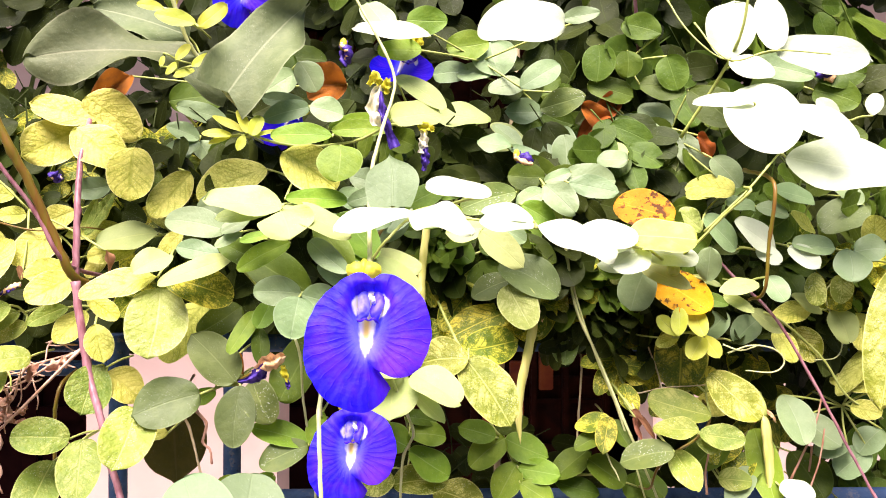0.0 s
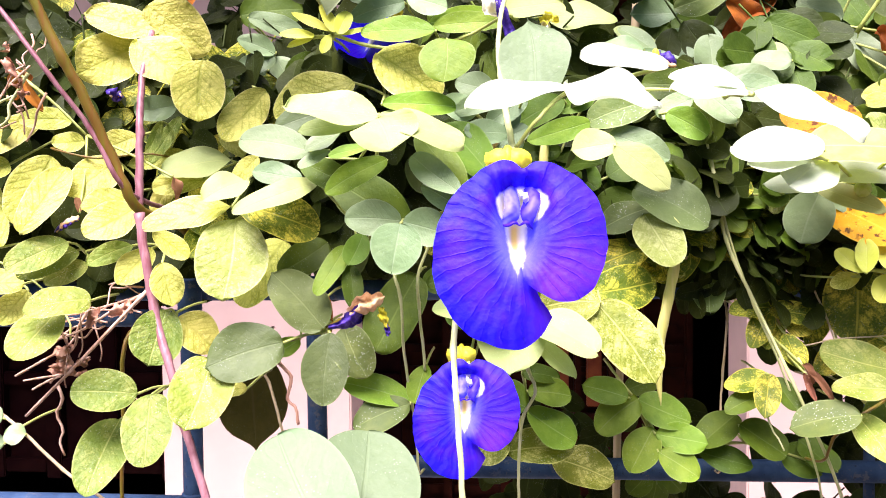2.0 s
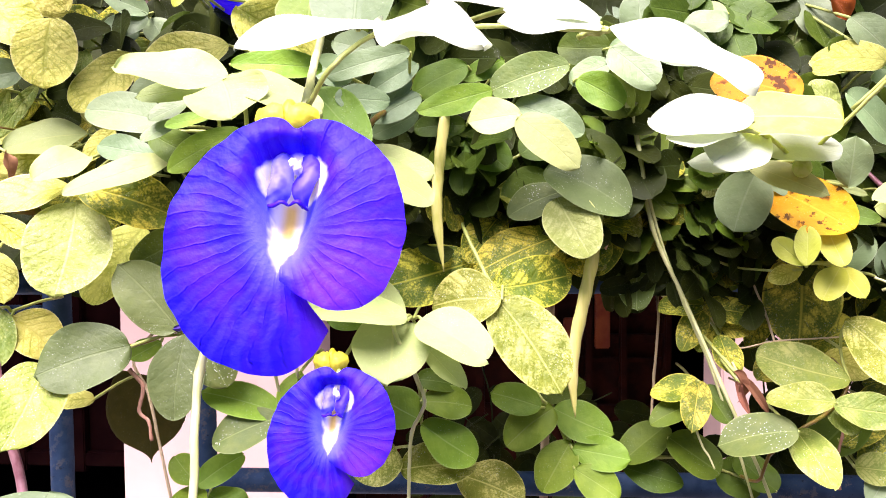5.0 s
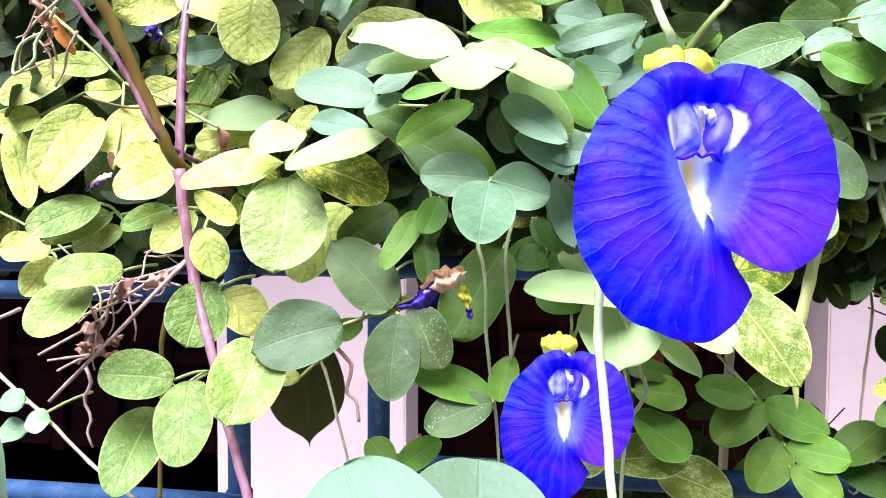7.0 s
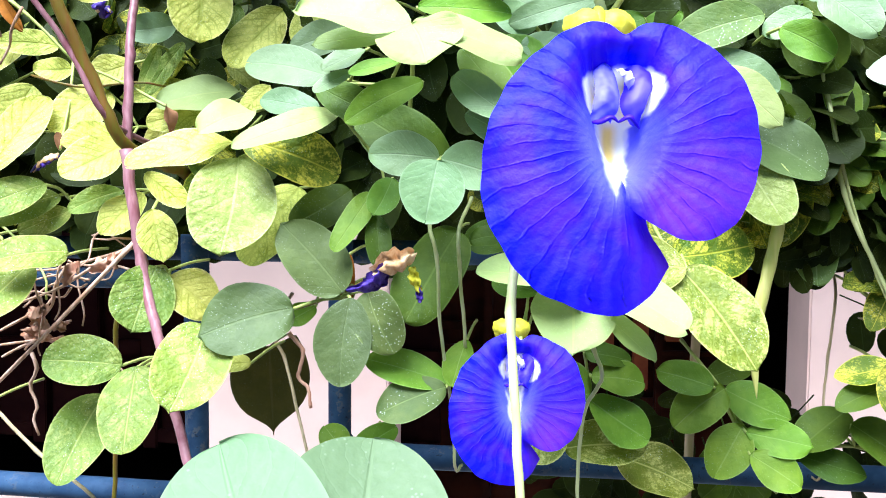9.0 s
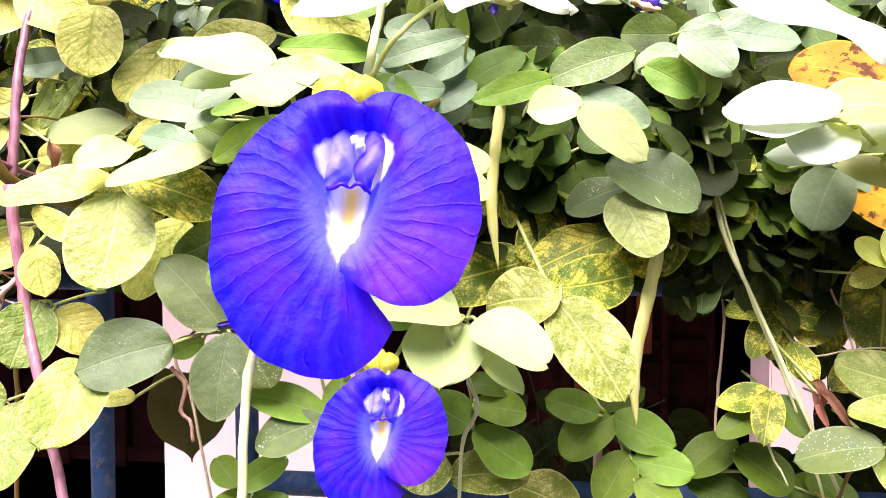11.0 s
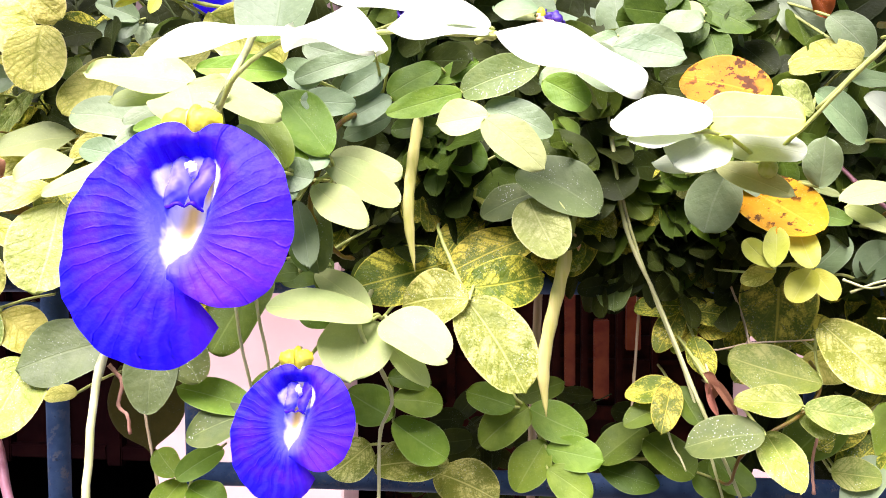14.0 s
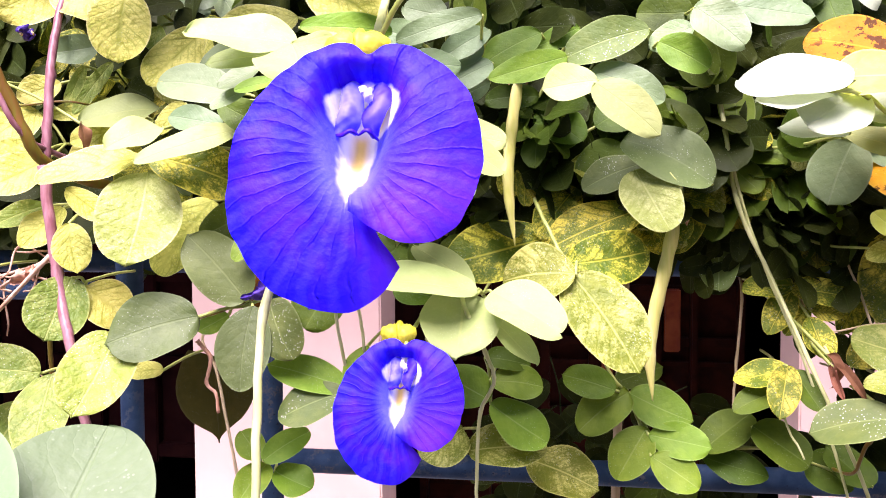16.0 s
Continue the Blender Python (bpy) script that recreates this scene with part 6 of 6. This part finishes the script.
flower((-.1, .492, 1.376), (72, 20, 30), 0.9, "blue flower half hidden among the leaves", 3)
flower((-.025, .505, 1.422), (76, 15, 20), 0.9, "blue flower half hidden among the leaves", 4)
flower((-.122, .48, 1.465), (10, 10, 0), 0.9, "blue flower half hidden among the leaves", 5)


def furled(place, tip, wide, material, label, seed, calyx=True):
    """A furled or withered flower: crumpled petals hanging from a small calyx."""
    ob = thing("withered_flower" if material is SPENT else "furled_bud", place, label, "flower", "spent flowers on the vine")
    a, b = Vector((0, 0, 0)), Vector(tip) - Vector(place)
    rng = random.Random(seed)
    for k in range(3):
        jit = [Vector((rng.uniform(-1, 1), rng.uniform(-1, 1), rng.uniform(-1, 1))) * wide * 0.45 for _ in range(4)]
        line = glide([a, a + (b - a) * 0.33 + jit[0], a + (b - a) * 0.7 + jit[1], b + jit[2] * 0.6], 14)
        radii = [wide * 0.5 * (0.35 + 0.65 * math.sin(math.pi * min(1, (i + 2) / 15.0)) ** 0.8) * (1 + 0.3 * math.sin(i * 1.9 + k)) for i in range(14)]
        vs, fs = tube(line, radii, 9, 0.22, seed + k, flat=0.45)
        child("petal", mesh_of("petal", vs, fs, (material, HUSK, material)[k] if k != 1 or material is SPENT else THROAT), ob)
    if calyx:
        child("calyx", ball("calyx", (0, 0, 0), (wide * 0.36, wide * 0.3, wide * 0.62), CALYX, seed), ob, None, "lime green calyx")
    return ob


def ribbon(line, widths, face, seed, n=18, cols=7):
    """A crumpled strip along a line, facing one way."""
    rng = random.Random(seed)
    pts, verts = glide(line, n), []
    ph = [rng.uniform(0, 6) for _ in range(4)]
    for i, q in enumerate(pts):
        along = (pts[min(i + 1, n - 1)] - pts[max(i - 1, 0)]).normalized()
        side = along.cross(Vector(face)).normalized()
        up = side.cross(along)
        f = i / (n - 1) * (len(widths) - 1)
        k = min(int(f), len(widths) - 2)
        w = widths[k] + (widths[k + 1] - widths[k]) * (f - k)
        for j in range(cols):
            s = 2 * j / (cols - 1) - 1
            lift = w * (0.32 * math.cos(s * 4 + ph[0]) + 0.22 * math.sin(i * 0.9 + s * 2 + ph[1]) + 0.12 * math.sin(i * 2.1 - s * 5 + ph[2]))
            verts.append(q + side * (s * w / 2 * (1 + 0.2 * math.sin(i * 1.3 + ph[3]))) + up * lift)
    return verts, grid_faces(n, cols)


def withered(name, pieces, label, seed):
    """A dried flower out of crumpled strips: (part, material, line, widths) each."""
    ob = thing(name, pieces[0][2][0], label, "flower", "spent flowers on the vine")
    for i, (piece, material, line, widths) in enumerate(pieces):
        vs, fs = ribbon(line, widths, (0, -1, 0.3), seed + i)
        child(piece, mesh_of(piece, local(ob, vs), fs, material), ob)
    return ob


withered("fading_flower", [("sepal", CALYX, [(-.038, .424, 1.395), (-.034, .422, 1.399), (-.032, .423, 1.395)], [0.003, 0.0065, 0.003]), ("sepal", CALYX, [(-.027, .424, 1.399), (-.028, .423, 1.395), (-.028, .424, 1.39)], [0.002, 0.0055, 0.002]), ("petal", THROAT, [(-.032, .424, 1.395), (-.035, .422, 1.384), (-.033, .421, 1.376), (-.026, .422, 1.371)], [0.003, 0.0080, 0.0085, 0.003]), ("petal", SPENT, [(-.031, .42, 1.391), (-.03, .418, 1.382), (-.028, .418, 1.373), (-.023, .42, 1.36)], [0.001, 0.0042, 0.0045, 0.0060])], "fading flower, cream and violet, under a lime calyx", 11)
withered("furled_bud", [("sepal", CALYX, [(-.011, .438, 1.373), (-.006, .437, 1.374), (-.002, .438, 1.372)], [0.003, 0.006, 0.002]), ("petal", THROAT, [(-.008, .438, 1.373), (-.008, .437, 1.366), (-.009, .437, 1.359)], [0.003, 0.0055, 0.004]), ("petal", SPENT, [(-.007, .436, 1.364), (-.007, .436, 1.356), (-.008, .437, 1.349)], [0.002, 0.0052, 0.002])], "furled bud, cream with a dark violet tip", 12)
withered("withered_flower", [("husk", HUSK, [(-.082, .414, 1.247), (-.086, .41, 1.245), (-.092, .41, 1.243), (-.097, .412, 1.239)], [0.0020, 0.0075, 0.0080, 0.0030]), ("petal", SPENT, [(-.091, .409, 1.243), (-.096, .41, 1.238), (-.1, .41, 1.235), (-.107, .412, 1.233)], [0.0025, 0.0060, 0.0045, 0.0012]), ("petal", SPENT, [(-.095, .413, 1.242), (-.094, .413, 1.237), (-.098, .413, 1.233)], [0.0025, 0.0050, 0.0015])], "withered flower, husk pale brown and dark violet", 13)
withered("furled_bud", [("sheath", CALYX, [(-.083, .412, 1.242), (-.082, .411, 1.238), (-.08, .412, 1.233)], [0.0020, 0.0046, 0.0016]), ("petal", SPENT, [(-.081, .413, 1.235), (-.08, .412, 1.231), (-.08, .412, 1.229)], [0.0022, 0.0024, 0.0008])], "small fading bud, lime sheath with a dark tip", 24)
furled((-.233, .46, 1.35), (-.226, .46, 1.346), 0.0040, SPENT, "small dark violet withered flower", 15, False)
furled((-.245, .45, 1.284), (-.258, .45, 1.278), 0.0040, SPENT, "small dark violet withered flower", 16, False)
furled((-.062, .5, 1.438), (-.061, .5, 1.425), 0.007, SPENT, "dark violet furled bud with a yellow calyx", 17)
furled((.254, .5, 1.423), (.249, .5, 1.417), 0.009, SPENT, "violet flower half hidden among the leaves", 18)
furled((.048, .47, 1.362), (.057, .47, 1.358), 0.006, SPENT, "violet flower half hidden among the leaves", 19)


def seed_pod(points, radius, label):
    ob = thing("seed_pod", points[0], label, "pod", "seed pods on the vine")
    line = glide(points, 26)
    radii = [radius * (0.3 if i < 2 else min(1.0, 0.5 + (i - 1) / 4)) * (1.0 if i < 17 else max(0.08, 1 - ((i - 17) / 8.2) ** 1.5)) * (1 + 0.06 * math.sin(i * 1.7)) for i in range(26)]
    vs, fs = tube(line, radii, 12, 0.02, 5, flat=0.5)
    child("husk", mesh_of("husk", local(ob, vs), fs, STALK["pod"]), ob)
    top, turn = line[0], (line[0] - line[3]).normalized()
    vs, fs = tube(glide([line[1], top + turn * 0.004, top + turn * 0.010 + Vector((0, 0.006, 0))], 8), [radius * 0.34] * 8, 7, 0.1, 3)
    child("stalk", mesh_of("stalk", local(ob, vs), fs, STALK["lime"]), ob)
    for side in (-1, 1):
        vs, fs = ribbon([top + turn * 0.002, top - turn * 0.003 + Vector((side * radius, -0.001, 0)), top - turn * 0.007 + Vector((side * radius * 1.3, 0, 0))], [0.001, 0.003, 0.0006], (0, -1, 0.2), 31 + side, 10, 5)
        child("dry_sepal", mesh_of("dry_sepal", local(ob, vs), fs, HUSK), ob, None, "dry brown sepal")
    return ob


seed_pod([(-.006, .478, 1.327), (-.009, .47, 1.302), (-.01, .462, 1.277), (-.007, .46, 1.251)], 0.0030, "long flat lime green seed pod hanging among leaves")
seed_pod([(.061, .478, 1.266), (.055, .474, 1.24), (.049, .47, 1.211), (.05, .468, 1.186)], 0.0038, "long flat yellowing seed pod with a pointed tip")
seed_pod([(.202, .478, 1.204), (.203, .474, 1.18), (.205, .472, 1.149), (.208, .472, 1.108)], 0.0050, "thick olive green seed pod hanging low in the hedge")
bud = thing("flower_bud", (.135, .44, 1.293), "small round lime green flower bud on a thin stalk", "bud")
child("bud_body", ball("bud_body", (0, 0, 0), (0.0036, 0.0036, 0.0040), BUD, 4, 0.1), bud)

# dry tangle of old stalks
tangle = thing("dry_stalks", (-.242, .44, 1.225), "tangle of dry pinkish straw caught behind a stem", "straw")


def straw(points, r):
    line = glide(points, 12)
    vs, fs = tube(line, [r * (1 - 0.03 * i) for i in range(12)], 6, 0.15, len(tangle.children))
    child("straw", mesh_of("straw", local(tangle, vs), fs, STALK["dry"]), tangle)


straw([(-.203, .436, 1.2475), (-.219, .434, 1.231), (-.236, .431, 1.213), (-.262, .428, 1.187)], 0.00105)
straw([(-.204, .440, 1.247), (-.222, .440, 1.238), (-.238, .438, 1.228), (-.254, .436, 1.222)], 0.0008)
straw([(-.207, .444, 1.2455), (-.226, .446, 1.240), (-.246, .444, 1.235), (-.262, .442, 1.236)], 0.0007)
straw([(-.246, .439, 1.219), (-.254, .437, 1.215), (-.271, .434, 1.2055)], 0.0008)
straw([(-.249, .438, 1.2055), (-.257, .437, 1.2045), (-.2675, .435, 1.203)], 0.0007)
straw([(-.250, .438, 1.205), (-.257, .437, 1.202), (-.263, .435, 1.1985)], 0.0007)
straw([(-.229, .446, 1.206), (-.222, .447, 1.198), (-.214, .448, 1.190)], 0.0005)
straw([(-.252, .439, 1.200), (-.249, .438, 1.193), (-.2525, .438, 1.186), (-.2485, .437, 1.178), (-.2505, .437, 1.172), (-.2480, .437, 1.165)], 0.0009)
straw([(-.236, .442, 1.238), (-.241, .440, 1.229), (-.243, .440, 1.220), (-.250, .438, 1.212)], 0.0008)
straw([(-.232, .444, 1.233), (-.246, .442, 1.228), (-.256, .440, 1.219)], 0.0006)
straw([(-.228, .444, 1.231), (-.242, .444, 1.233), (-.258, .442, 1.229)], 0.0006)
straw([(-.269, .450, 1.362), (-.282, .445, 1.346), (-.285, .445, 1.330), (-.274, .445, 1.333)], 0.0006)
straw([(-.282, .450, 1.347), (-.274, .450, 1.337), (-.273, .450, 1.327)], 0.0006)
rng = random.Random(21)
for x0, z0, x1, z1, n in ((-0.214, 1.243, -0.256, 1.226, 11), (-0.240, 1.226, -0.254, 1.204, 7), (-0.262, 1.375, -0.275, 1.335, 7)):
    for _ in range(n):
        f = rng.random()
        c = Vector((x0 + (x1 - x0) * f + rng.uniform(-0.005, 0.005), 0.445 + rng.uniform(-0.010, 0.008), z0 + (z1 - z0) * f + rng.uniform(-0.006, 0.006)))
        d = Vector((x1 - x0, 0, z1 - z0)).normalized() * rng.uniform(0.005, 0.014) + Vector((rng.uniform(-1, 1), rng.uniform(-0.6, 0.6), rng.uniform(-1, 1))) * 0.007
        e = Vector((rng.uniform(-1, 1), rng.uniform(-1, 1), rng.uniform(-1, 1))) * 0.0026
        straw([c - d, c - d * 0.3 + e, c + d * 0.4 - e, c + d], rng.uniform(0.0004, 0.0007))
for x, z, wide in ((-0.249, 1.214, 0.008), (-0.244, 1.219, 0.007), (-0.253, 1.208, 0.007), (-0.246, 1.208, 0.006), (-0.238, 1.212, 0.006), (-0.236, 1.206, 0.005), (-0.220, 1.238, 0.008), (-0.229, 1.235, 0.007), (-0.213, 1.240, 0.005), (-0.272, 1.368, 0.006), (-0.268, 1.358, 0.007), (-0.266, 1.350, 0.006), (-0.262, 1.345, 0.005)):
    a = Vector((x, 0.438 + rng.uniform(-0.006, 0.004), z))
    lean = Vector((rng.uniform(-1, 1), rng.uniform(-0.3, 0.3), rng.uniform(-1, 0.2)))
    vs, fs = ribbon([a - lean * wide * 0.7, a + Vector((0, -0.002, 0)), a + lean * wide * 0.8], [wide * 0.3, wide, wide * 0.25], (rng.uniform(-0.6, 0.6), -1, 0.3), int(x * -9999), 14, 7)
    child("dried_petal", mesh_of("dried_petal", local(tangle, vs), fs, STALK["husk"]), tangle)

# ---- leaves deeper in the hedge ----
deep = thing("hedge_foliage", (0.0, 0.57, 0.0), "shaded inner leaves of the vine hedge on the fence", "vine")
tagged(deep, kind="stuff")
stem(deep, "main", "straw", 0.003, [(0.05, 0.575, -0.02), (0.06, 0.58, 0.5), (0.04, 0.575, 1.0), (0.06, 0.58, 1.5)])


def spray(kind, seed):
    """Five leaflets on a stalk in one mesh, about 7 cm long, hanging from the origin along -z."""
    rng = random.Random(seed)
    verts, faces, uvs = [], [], []
    for k, (x, z, a) in enumerate(((-0.004, -0.018, 115), (0.004, -0.018, 65), (-0.004, -0.04, 125), (0.004, -0.04, 55), (0, -0.05, 90))):
        vs, fs, uv = blade(rng.uniform(0.024, 0.033), rng.uniform(0.016, 0.022), seed * 9 + k, rows=9, cols=7)
        m = pose(x, 0, z, 90 + rng.uniform(-30, 12), rng.uniform(-25, 25), 0) @ pose(0, 0, 0, 0, 0, 180 - a + 90 + rng.uniform(-15, 15))
        faces += [tuple(i + len(verts) for i in f) for f in fs]
        verts += [m @ v for v in vs]
        uvs += uv
    line = glide([(0, 0, 0), (0.002, 0.002, -0.025), (0, 0, -0.052)], 8)
    vs, fs = tube(line, [0.0006] * 8, 5)
    faces += [tuple(i + len(verts) for i in f) for f in fs]
    verts += vs
    uvs += [(0.5, 0.5)] * len(vs)
    return mesh_of("spray", verts, faces, LEAF[kind], uvs)


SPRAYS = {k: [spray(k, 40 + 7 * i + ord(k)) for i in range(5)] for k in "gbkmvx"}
# extra leaves added above the top rail to keep it in shade
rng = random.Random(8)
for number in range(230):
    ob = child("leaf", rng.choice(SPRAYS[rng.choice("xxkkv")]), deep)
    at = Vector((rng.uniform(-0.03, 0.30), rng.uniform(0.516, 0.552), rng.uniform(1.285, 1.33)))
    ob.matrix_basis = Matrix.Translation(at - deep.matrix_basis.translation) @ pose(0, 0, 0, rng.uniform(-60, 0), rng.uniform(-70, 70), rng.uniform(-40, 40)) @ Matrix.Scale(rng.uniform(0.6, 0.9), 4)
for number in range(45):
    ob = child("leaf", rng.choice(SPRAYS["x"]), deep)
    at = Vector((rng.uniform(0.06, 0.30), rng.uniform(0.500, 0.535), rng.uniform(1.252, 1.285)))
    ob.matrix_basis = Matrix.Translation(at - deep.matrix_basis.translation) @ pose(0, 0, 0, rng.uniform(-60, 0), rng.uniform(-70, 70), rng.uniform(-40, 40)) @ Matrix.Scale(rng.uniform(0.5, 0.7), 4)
# small near-black leaves added close over the rail, also for its shade
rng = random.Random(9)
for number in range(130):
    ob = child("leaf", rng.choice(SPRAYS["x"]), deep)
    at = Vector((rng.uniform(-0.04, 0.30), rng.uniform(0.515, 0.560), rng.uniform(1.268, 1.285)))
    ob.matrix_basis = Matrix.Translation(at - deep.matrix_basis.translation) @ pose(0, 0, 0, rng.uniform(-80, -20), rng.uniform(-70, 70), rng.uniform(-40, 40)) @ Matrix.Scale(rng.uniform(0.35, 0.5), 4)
rng = random.Random(5)
# kinds darken with depth, so the hedge's inner shade is in their colour
for number in range(2420):
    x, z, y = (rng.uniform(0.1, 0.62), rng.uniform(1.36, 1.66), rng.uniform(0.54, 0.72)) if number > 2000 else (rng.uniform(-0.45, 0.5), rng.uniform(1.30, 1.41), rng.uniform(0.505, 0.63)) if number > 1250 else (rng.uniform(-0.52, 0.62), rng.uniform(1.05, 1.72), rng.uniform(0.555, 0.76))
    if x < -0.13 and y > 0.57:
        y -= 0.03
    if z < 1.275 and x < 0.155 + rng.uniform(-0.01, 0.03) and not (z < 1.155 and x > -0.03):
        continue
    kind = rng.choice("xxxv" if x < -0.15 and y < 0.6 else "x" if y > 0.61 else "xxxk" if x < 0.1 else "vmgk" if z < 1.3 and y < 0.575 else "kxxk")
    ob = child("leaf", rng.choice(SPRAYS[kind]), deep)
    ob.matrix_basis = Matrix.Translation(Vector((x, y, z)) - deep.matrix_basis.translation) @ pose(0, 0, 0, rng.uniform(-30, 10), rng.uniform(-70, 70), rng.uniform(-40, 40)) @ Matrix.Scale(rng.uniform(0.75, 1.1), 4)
